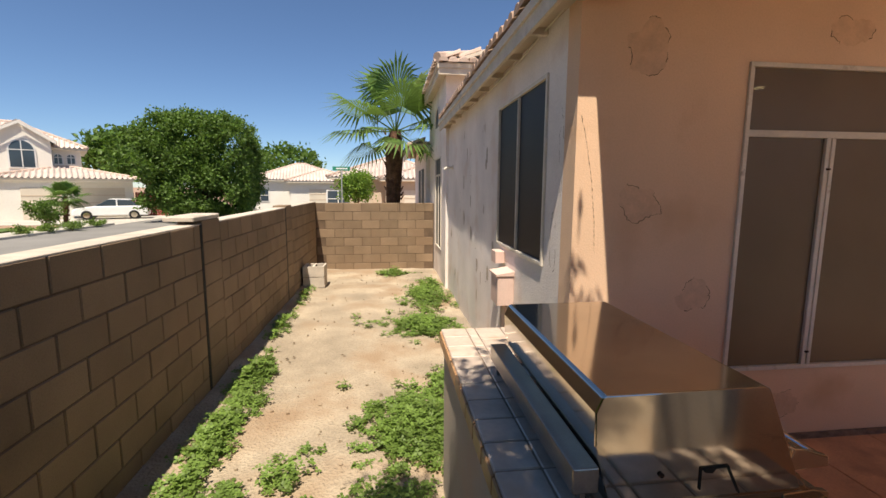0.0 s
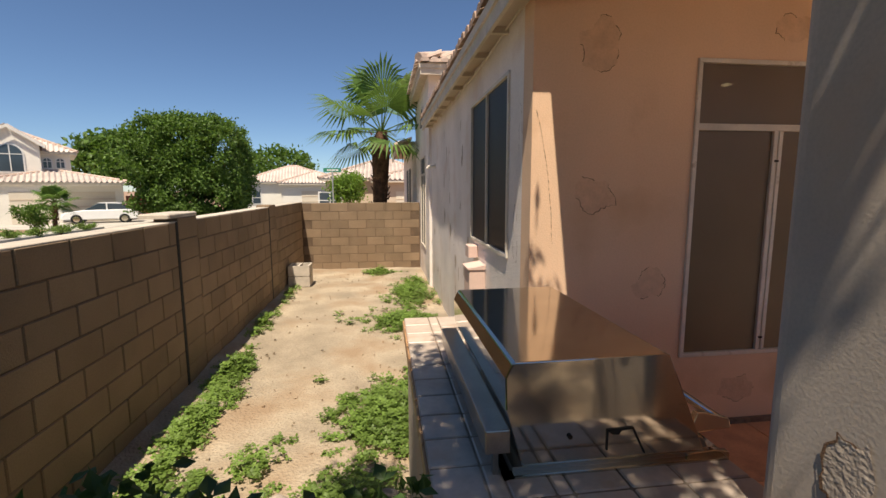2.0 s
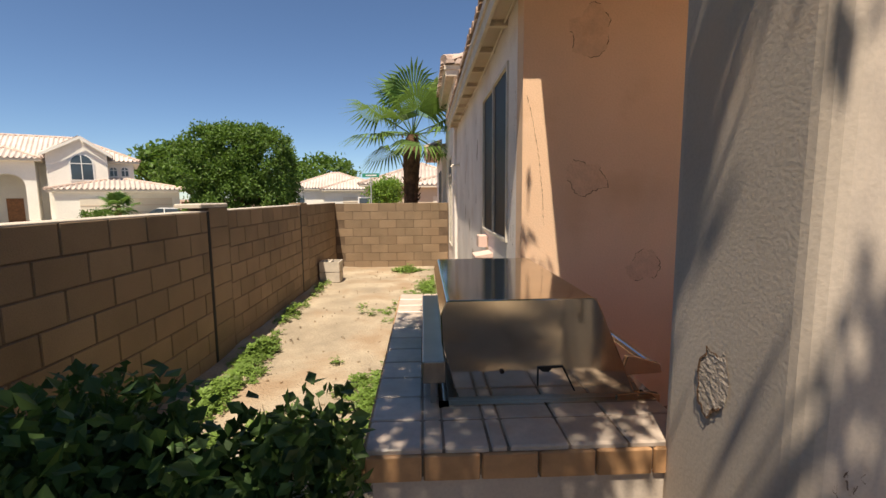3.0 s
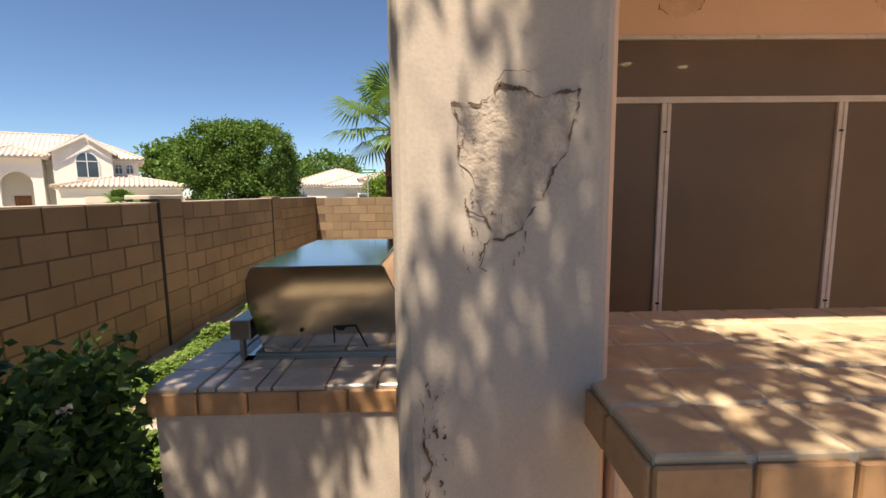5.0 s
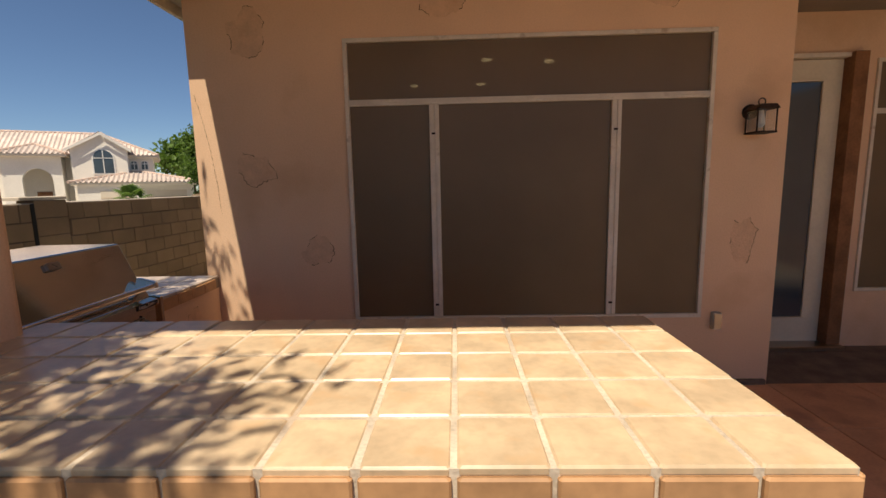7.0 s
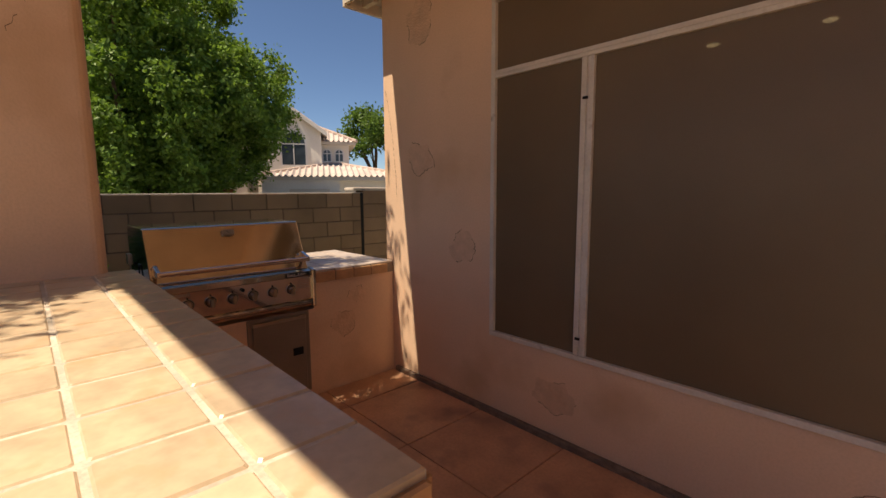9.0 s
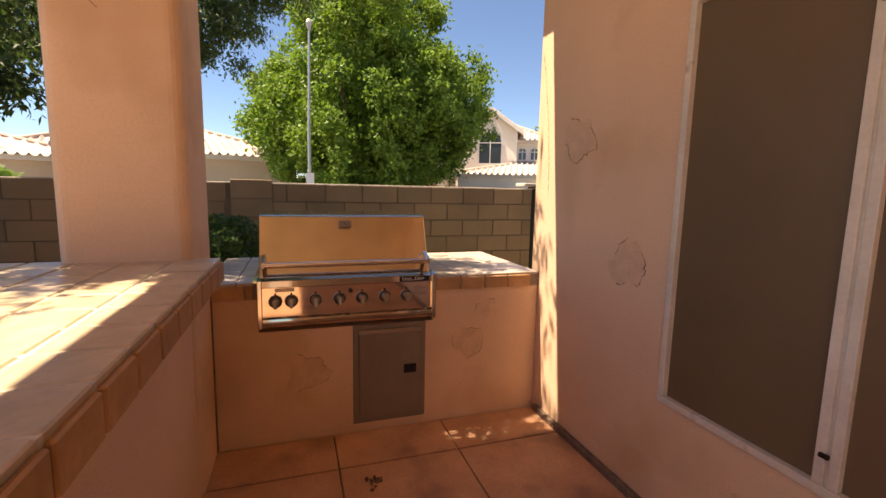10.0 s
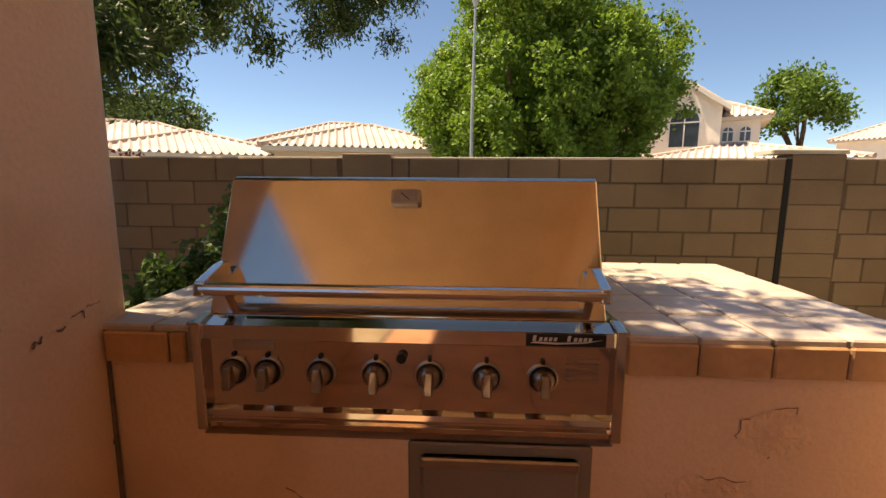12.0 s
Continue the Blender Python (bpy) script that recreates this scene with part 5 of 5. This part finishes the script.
def hip_roof(parent, x0, x1, y0, y1, z, rise, over=0.5, material=None, name="roof"):
    x0, x1, y0, y1 = x0 - over, x1 + over, y0 - over, y1 + over
    b = Build()
    w, d = x1 - x0, y1 - y0
    if w >= d:
        r0, r1 = (x0 + d / 2, (y0 + y1) / 2, z + rise), (x1 - d / 2, (y0 + y1) / 2, z + rise)
        quads = [((x0, y0, z), (x1, y0, z), r1, r0), ((x1, y1, z), (x0, y1, z), r0, r1), ((x0, y1, z), (x0, y0, z), r0, r0), ((x1, y0, z), (x1, y1, z), r1, r1)]
    else:
        r0, r1 = ((x0 + x1) / 2, y0 + w / 2, z + rise), ((x0 + x1) / 2, y1 - w / 2, z + rise)
        quads = [((x0, y1, z), (x0, y0, z), r0, r1), ((x1, y0, z), (x1, y1, z), r1, r0), ((x0, y0, z), (x1, y0, z), r0, r0), ((x1, y1, z), (x0, y1, z), r1, r1)]
    for q in quads:
        wavy_roof(b, *q)
    ro = part(name, b, material or M_ROOF_FAR, parent)
    cap = Build().tube([r0, r1], 0.14, 8)
    for c in ((x0, y0), (x1, y0), (x0, y1), (x1, y1)):
        near = r0 if (Vector((c[0], c[1], z)) - Vector(r0)).length < (Vector((c[0], c[1], z)) - Vector(r1)).length else r1
        cap.tube([(c[0], c[1], z + 0.05), near], 0.12, 8)
    part("ridge_tiles", cap, M_ROOF, ro)
    part("eave_board", Build().box(x0 + 0.05, x1 - 0.05, y0 + 0.05, y1 - 0.05, z - 0.18, z + 0.02), M_GARAGE, ro)
    return ro


def house_window(parent, axis, c, a0, a1, z0, z1, arch=False, out=-1):
    lo, hi = sorted((c, c + out * 0.06))
    h2, h3 = sorted((c, c + out * 0.10))
    r = (a1 - a0) / 2
    def shape(k):
        o = [(a0 - k, z0 - k), (a1 + k, z0 - k)]
        if arch:
            o += [((a0 + a1) / 2 + (r + k) * math.cos(math.pi * i / 10), z1 + (r + k) * math.sin(math.pi * i / 10)) for i in range(11)]
        else:
            o += [(a1 + k, z1 + k), (a0 - k, z1 + k)]
        return o
    ax = "y" if axis == "x" else "x"
    w = part("window", Build().prism(shape(0.10), ax, lo, hi), M_WHITE, parent)
    part("pane", Build().prism(shape(0), ax, *sorted((c + out * 0.04, c + out * 0.075))), M_GLASS, w)
    b = Build()
    def bx(p, q, s, t):
        b.box(p, q, h2, h3, s, t) if axis == "x" else b.box(h2, h3, p, q, s, t)
    m = (a0 + a1) / 2
    bx(m - 0.03, m + 0.03, z0, z1 + (r if arch else 0))
    bx(a0, a1, z1 - 0.03 if arch else (z0 + z1) / 2 - 0.03, z1 + 0.03 if arch else (z0 + z1) / 2 + 0.03)
    part("muntin", b, M_WHITE, w)
    return w


def garage_door(parent, axis, c, a0, a1, z0, z1, out=-1):
    lo, hi = sorted((c - out * 0.02, c + out * 0.03))
    g = Build().box(a0, a1, lo, hi, z0, z1) if axis == "x" else Build().box(lo, hi, a0, a1, z0, z1)
    d = part("garage_door", g, M_GARAGE, parent)
    for k in range(1, 4):
        z = z0 + (z1 - z0) * k / 4
        l2, h2 = sorted((c + out * 0.03, c + out * 0.05))
        part("door_rib", Build().box(a0, a1, l2, h2, z - 0.03, z + 0.03) if axis == "x" else Build().box(l2, h2, a0, a1, z - 0.03, z + 0.03), M_TANWALL, d)


def car(at, yaw):
    m = Matrix.Translation(at) @ Matrix.Rotation(radians(yaw), 4, 'Z')
    base = empty("car", at, "white four-door sedan parked on the driveway", "car")
    def go(name, b, material, parent, label="", bevel=0.0):
        b.v = [tuple(m @ Vector(p)) for p in b.v]
        return part(name, b, material, parent, label, bevel=bevel)
    body = go("body", Build().prism([(-2.25, 0.28), (-2.3, 0.62), (-2.2, 0.92), (-1.55, 0.98), (1.0, 0.96), (2.05, 0.80), (2.28, 0.55), (2.25, 0.28)], "y", -0.88, 0.88), M_CAR, base, bevel=0.08)
    go("cabin", Build().prism([(-1.75, 0.96), (-1.15, 1.38), (0.1, 1.44), (0.95, 0.96)], "y", -0.74, 0.74), M_GLASS, body, "dark tinted windows", bevel=0.05)
    go("roof_panel", Build().prism([(-1.18, 1.38), (-0.9, 1.46), (0.0, 1.48), (0.16, 1.43)], "y", -0.72, 0.72), M_CAR, body, bevel=0.03)
    go("pillar_post", Build().prism([(-0.42, 0.96), (-0.42, 1.42), (-0.34, 1.42), (-0.34, 0.96)], "y", -0.76, 0.76), M_CAR, body)
    for x in (-1.4, 1.4):
        for s in (-1, 1):
            w = go("wheel", Build().tube([(x, s * 0.70, 0.33), (x, s * 0.90, 0.33)], 0.33, 18), M_RUBBER, base)
            go("rim", Build().tube([(x, s * 0.89, 0.33), (x, s * 0.915, 0.33)], 0.2, 14), M_STEEL, w)
    for s in (-0.6, 0.6):
        go("headlight", Build().box(2.12, 2.27, s - 0.2, s + 0.2, 0.62, 0.74), M_WHITE, base)
        go("tail_light", Build().box(-2.30, -2.2, s - 0.2, s + 0.2, 0.70, 0.84), M_REDWOOD, base)


def placed(ob, at, yaw):
    """Turns and moves a thing that was built about the origin."""
    ob.matrix_basis = pose(*at, 0, 0, yaw)
    return ob


def two_storey_house(name, label, mirror=1):
    """Built about the origin, its front towards -y."""
    h = empty(name, (0, 0, 0), label, "house")
    def wx(a0, a1):
        return tuple(sorted((a0 * mirror, a1 * mirror)))
    x0, x1 = wx(-12.0, 3.4)
    part("main_wall", Build().box(x0, x1, 0, 8, 0, 5.4), M_WHITEWALL, h)
    hip_roof(h, x0, x1, 0, 8, 5.4, 2.2)
    x0, x1 = wx(-2.2, 1.6)
    m = -0.05 * mirror
    part("gable_wall", Build().prism([(x0, 0), (x1, 0), (x1, 5.75), (m, 6.95), (x0, 5.75)], "y", -2.4, 1.0), M_WHITEWALL, h)
    gr = Build()
    wavy_roof(gr, (x0 - 0.35, -2.75, 5.66), (x0 - 0.35, 4, 5.66), (m, 4, 7.08), (m, -2.75, 7.08))
    wavy_roof(gr, (x1 + 0.35, 4, 5.66), (x1 + 0.35, -2.75, 5.66), (m, -2.75, 7.08), (m, 4, 7.08))
    part("gable_roof", gr, M_ROOF_FAR, h)
    for e0 in (x0 - 0.35, x1 + 0.35):
        part("gable_fascia", Build().prism([(e0, 5.46), (m, 6.88), (m, 7.10), (e0, 5.68)], "y", -2.80, -2.72), M_WHITEWALL, h)
    house_window(h, "x", -2.4, m - 0.68, m + 0.68, 3.75, 5.0, arch=True)
    for c in (1.95, 2.75):
        a0, a1 = wx(c - 0.24, c + 0.24)
        house_window(h, "x", 0.0, a0, a1, 4.15, 4.65, arch=True)
    # garage wing: the single bay stands forward of the double one
    x0, x1 = wx(-1.6, 2.5)
    part("garage_wall", Build().box(x0, x1, -5.6, -0.2, 0, 2.9), M_WHITEWALL, h)
    x0, x1 = wx(2.5, 6.3)
    part("garage_wall", Build().box(x0, x1, -4.9, 1.5, 0, 2.9), M_WHITEWALL, h)
    x0, x1 = wx(-1.6, 6.3)
    hip_roof(h, x0, x1, -5.35, 1.5, 2.92, 0.9)
    a0, a1 = wx(2.85, 5.75)
    garage_door(h, "x", -4.9, a0, a1, 0.05, 2.25)
    a0, a1 = wx(-0.2, 1.95)
    garage_door(h, "x", -5.6, a0, a1, 0.05, 2.25)
    part("house_lamp", Build().box(*wx(2.32, 2.48), -5.72, -5.6, 1.75, 2.05), M_DARKMETAL, h)
    # entry porch with an arch through its front wall
    a0, a1 = wx(-6.6, -2.9)
    c, r = -4.5 * mirror, 0.95
    arch = [(c + r * math.cos(math.pi * i / 12), 3.2 + r * math.sin(math.pi * i / 12)) for i in range(13)]
    part("porch_wall", Build().prism([(a0, 0), (c - r, 0)] + arch[::-1] + [(c + r, 0), (a1, 0), (a1, 5.3), (a0, 5.3)], "y", -1.9, -1.5)
         .box(a0, a0 + 0.3, -1.5, 0, 0, 5.3).box(a1 - 0.3, a1, -1.5, 0, 0, 5.3).box(a0, a1, -1.5, 0, 4.9, 5.3), M_WHITEWALL, h)
    part("entry_door", Build().box(c - 0.5, c + 0.5, -0.06, 0.01, 0.1, 2.3), M_BROWNWOOD, h, "brown entry door in the shaded porch")
    hip_roof(h, a0, a1, -1.9, 1.6, 5.3, 0.9)
    return h


def one_storey_house(name, label, wall, w=13.0, mirror=1, g0=-0.5, g1=7.0, rise=1.9, grise=1.3, eave=3.2):
    h = empty(name, (0, 0, 0), label, "house")
    def wx(a0, a1):
        return tuple(sorted((a0 * mirror, a1 * mirror)))
    x0, x1 = wx(-w / 2, w / 2)
    part("main_wall", Build().box(x0, x1, 0, 9, 0, eave), wall, h)
    hip_roof(h, x0, x1, 0, 9, eave, rise)
    x0, x1 = wx(g0, g1)
    part("garage_wall", Build().box(x0, x1, -4.5, 3, 0, eave - 0.2), wall, h)
    hip_roof(h, x0, x1, -4.5, 3, eave - 0.2, grise)
    a0, a1 = wx(0.8, 5.6)
    garage_door(h, "x", -4.5, a0, a1, 0.05, 2.2)
    a0, a1 = wx(-5.0, -3.4)
    house_window(h, "x", 0.0, a0, a1, 0.9, 2.1)
    return h


def pol(ox, oy, az, d):
    return (ox + d * math.cos(radians(az)), oy + d * math.sin(radians(az)), GO)


placed(two_storey_house("two_storey_house", "cream two-storey stucco house with pale tile roof and arched window"), pol(-1.08, -2.57, 125.6, 48), 33)
placed(two_storey_house("two_storey_house", "tan two-storey stucco house with pale tile roof behind the tree", 1), pol(1.3, -1.03, 155.2, 30), 62)
placed(one_storey_house("bungalow", "low white stucco house with pale tile roof and garage", M_WHITEWALL, 10, 1, -1.0, 5.5), pol(-1.08, -2.57, 100.5, 52), 10)
placed(one_storey_house("bungalow", "low tan stucco house with hipped pale tile roof", M_TANWALL, 10.6, 1, -3.0, 5.2, 1.9, 1.4, 3.5), pol(1.2, -1.0, -165.0, 25), 106)
placed(one_storey_house("bungalow", "low tan stucco house beyond the red bushes", M_TANWALL), pol(1.2, -1.0, -141.5, 27), 126)
placed(one_storey_house("bungalow", "low tan house beside the palm", M_TANWALL, 9.0), pol(-1.08, -2.57, 89.5, 36), 0)
car(pol(-1.08, -2.57, 119.4, 41), 200)
tree("clipped_tree", pol(-1.08, -2.57, 110.8, 36), Vector(pol(-1.08, -2.57, 110.8, 36)) + Vector((0, 0, 3.8)), (3.35, 3.35, 3.3), 620, (0.22, 0.22, 0.22), 70000, 0.13, M_LEAF_DARK,
     "broad clipped dark green tree", "tree", trunk=0.3, seed=8, floor=-0.95, boxy=True)
for k, (az, d, r, h) in enumerate(((116.0, 62, 4.0, 5.2), (118.5, 66, 3.0, 6.0), (102.5, 75, 6.0, 4.0))):
    tree("far_tree", pol(-1.08, -2.57, az, d), Vector(pol(-1.08, -2.57, az, d)) + Vector((0, 0, h)), (r, r, r * 0.75), 60, (0.8, 0.8, 0.6), 5000, 0.4, M_LEAF_DARK, "green tree behind the houses", "tree", trunk=0.3, seed=40 + k)
tree("small_tree", pol(-1.08, -2.57, 93.8, 30), Vector(pol(-1.08, -2.57, 93.8, 30)) + Vector((0, 0, 2.3)), (1.0, 1.0, 1.1), 30, (0.25, 0.25, 0.22), 4000, 0.12, M_LEAF_FICUS, "small round green tree by the street", "tree", trunk=0.12, seed=50)
tree("small_tree", pol(1.55, -1.03, 145.6, 36), Vector(pol(1.55, -1.03, 145.6, 36)) + Vector((0, 0, 6.6)), (2.2, 2.2, 2.4), 34, (0.42, 0.42, 0.34), 6500, 0.18, M_LEAF_DARK, "young open-crowned green tree", "tree", trunk=0.2, seed=51)
tree("far_tree", pol(1.2, -1.0, -145, 46), Vector(pol(1.2, -1.0, -145, 46)) + Vector((0, 0, 6.2)), (3.9, 3.9, 2.7), 70, (0.6, 0.6, 0.5), 6000, 0.25, M_LEAF_MESQ, "green tree behind the houses", "tree", trunk=0.3, seed=52)
fan_palm(pol(1.2, -1.0, -150.5, 16), 1.7, 0.9, 9, 20, 0.12, "young_palm", "young palm with feathery green leaves")
shrub(pol(1.2, -1.0, -143.8, 14), 0.85, 2.3, 4500, 61, M_LEAF_RED, "dark red leafy bush beyond the wall", 0.09)
fan_palm(pol(-1.08, -2.57, 123.2, 36), 1.7, 1.3, 12, 20, 0.14, "young_palm", "young palm in a front yard")
shrub(pol(-1.08, -2.57, 124.6, 33), 0.9, 1.5, 2200, 62, M_LEAF_DARK, "round green shrub in a front yard", 0.09)
for k, (az, d) in enumerate(((126.5, 29), (122.8, 31), (121.0, 33), (124.6, 30))):
    shrub(pol(-1.08, -2.57, az, d), 0.6, 0.5, 900, 70 + k, M_LEAF_WEED, "low yellow-green desert shrub", 0.06)

# street lamp and signs
sl = empty("street_lamp", (-13.5, -0.86, GO), "slim galvanized street lamp with a small sign", "street lamp")
part("pole", Build().tube([(-13.5, -0.86, GO), (-13.5, -0.86, 3.0), (-13.5, -0.80, 6.45)], [0.065, 0.052, 0.034], 12), M_POLE, sl)
part("lamp_head", Build().tube([(-13.5, -0.80, 6.40), (-13.5, -0.80, 6.62), (-13.5, -0.80, 6.72)], [0.05, 0.11, 0.04], 12), M_POLE, sl)
part("sign_plate", Build().box(-13.41, -13.39, -0.98, -0.72, 1.40, 1.80), M_WHITE, sl, "small white sign plate")
sp = pol(-1.08, -2.57, 95.7, 27)
ss = empty("street_sign", sp, "green street name sign on a slim pole", "sign")
part("pole", Build().tube([sp, (sp[0], sp[1], 2.75)], 0.035, 8), M_POLE, ss)
part("name_plate", Build().box(sp[0] - 0.5, sp[0] + 0.5, sp[1] - 0.02, sp[1] + 0.01, 2.65, 2.88), M_GREENSIGN, ss)
part("text_bar", Build().box(sp[0] - 0.3, sp[0] + 0.35, sp[1] - 0.024, sp[1] - 0.02, 2.73, 2.80), M_WHITE, ss)
fb = empty("board_fence", pol(-1.08, -2.57, 116.0, 44), "red-brown wooden board fence", "fence")
fo = Vector(fb.location)
for k in range(12):
    part("board", Build().box(fo.x + 0.2 * k - 1.2, fo.x + 0.2 * k - 1.02, fo.y, fo.y + 0.03, GO, 1.2), M_REDWOOD, fb)

# ---- patio floor tiles ----
ft = tiny_box("floor_tile", 0.600, 0.600, 0.012, M_PAVER, 0.003)
for i in range(9):
    for j in range(3):
        piece("floor_tile", ft, (0.722 + 0.606 * i, -0.31 - 0.606 * j, -0.006 + random.uniform(-0.0015, 0.0005)), patio)
fs = tiny_box("border_tile", 0.300, 0.600, 0.012, M_PAVER, 0.003)
for j in range(3):
    piece("border_tile", fs, (0.262, -0.31 - 0.606 * j, -0.006), patio)

thing("dead_leaf", leaves(np.random.default_rng(77), [(0.58, -1.08, 0.008)], (0.022, 0.022, 0.004), 26, 0.022, 1.2), M_DRY, "crumpled dead leaves on the patio floor", "leaf litter")

# ---- block walls ----
full = tiny_box("block", 0.190, BLK - 0.011, CRS - 0.011, M_BLOCK, 0.006)
full_x = tiny_box("block", BLK - 0.011, 0.190, CRS - 0.011, M_BLOCK, 0.006)
west = thing("wall_block_west", Build().box(WALL_X - 0.184, WALL_X - 0.008, -9.0, END_Y + 0.1, GZ - 0.1, WALL_TOP - 0.006), M_MORTAR, "tan concrete block yard wall", "wall", kind="structure")
PIL = (-1.82, 1.76, 5.02)
rest = Build()
for c in range(9):
    z = WALL_TOP - CRS * (c + 0.5)
    off = 0.16 + (BLK / 2 if c % 2 else 0)
    y = off - BLK * 23
    while y < END_Y - 0.1:
        ctr = y + BLK / 2
        cut = [p for p in PIL if abs(ctr - p) < BLK / 2 + 0.245]
        if not cut and y + BLK < END_Y + 0.12:
            if -3.2 < ctr:
                piece("block", full, (WALL_X - 0.095 + random.uniform(-0.002, 0.002), ctr, z), west)
            else:
                rest.cbox(WALL_X - 0.19, WALL_X, y + 0.004, y + BLK - 0.004, z - CRS / 2 + 0.004, z + CRS / 2 - 0.004, 0.006)
        else:
            for p in cut or [END_Y + 0.3]:
                for a0, a1 in ((y, min(y + BLK, p - 0.243)), (max(y, p + 0.210), y + BLK)):
                    a1 = min(a1, END_Y)
                    if a1 - a0 > 0.03 and ctr > -3.2:
                        part("block", Build().cbox(WALL_X - 0.19, WALL_X, a0 + 0.004, a1 - 0.004, z - CRS / 2 + 0.004, z + CRS / 2 - 0.004, 0.006), M_BLOCK, west)
                    elif a1 - a0 > 0.03:
                        rest.cbox(WALL_X - 0.19, WALL_X, a0 + 0.004, a1 - 0.004, z - CRS / 2 + 0.004, z + CRS / 2 - 0.004, 0.006)
        y += BLK
tagged(part("block_ends", rest, M_BLOCK, west), kind="stuff")
for p in PIL:
    for c in range(9):
        z = WALL_TOP + 0.035 - CRS * (c + 0.5)
        rb = Build().cbox(WALL_X - 0.20, WALL_X + 0.003, p - 0.200, p + 0.206, z - CRS / 2 + 0.002, z + CRS / 2 - 0.002, 0.006)
        part("pilaster_block", rb, M_BLOCK, west)
    if p > 0:
        part("joint", Build().box(WALL_X - 0.004, WALL_X + 0.0008, p - 0.244, p - 0.200, GZ, WALL_TOP), M_RUBBER, west, "dark control joint")
part("pilaster_cap", Build().cbox(WALL_X - 0.25, WALL_X + 0.0, 1.40, 1.99, WALL_TOP + 0.036, WALL_TOP + 0.075, 0.01), M_CAP, west, "pale mortar cap")
part("mortar_cap", Build().cbox(WALL_X - 0.188, WALL_X - 0.003, -9.0, END_Y, WALL_TOP - 0.008, WALL_TOP + 0.005, 0.004), M_CAP, west, "thin pale mortar wash along the top")
END_TOP = 1.345
endw = thing("wall_block_end", Build().box(WALL_X - 0.1, SIDE_X - 0.06, END_Y + 0.005, END_Y + 0.186, GZ - 0.1, END_TOP - 0.006), M_MORTAR, "tan concrete block end wall", "wall", kind="structure")
for c in range(9):
    z = END_TOP - CRS * (c + 0.5)
    x = WALL_X + (0 if c % 2 else -BLK / 2)
    while x < SIDE_X - 0.3:
        if x > WALL_X - 0.02:
            piece("block", full_x, (x + BLK / 2, END_Y + 0.095 + random.uniform(-0.002, 0.002), z), endw)
        x += BLK
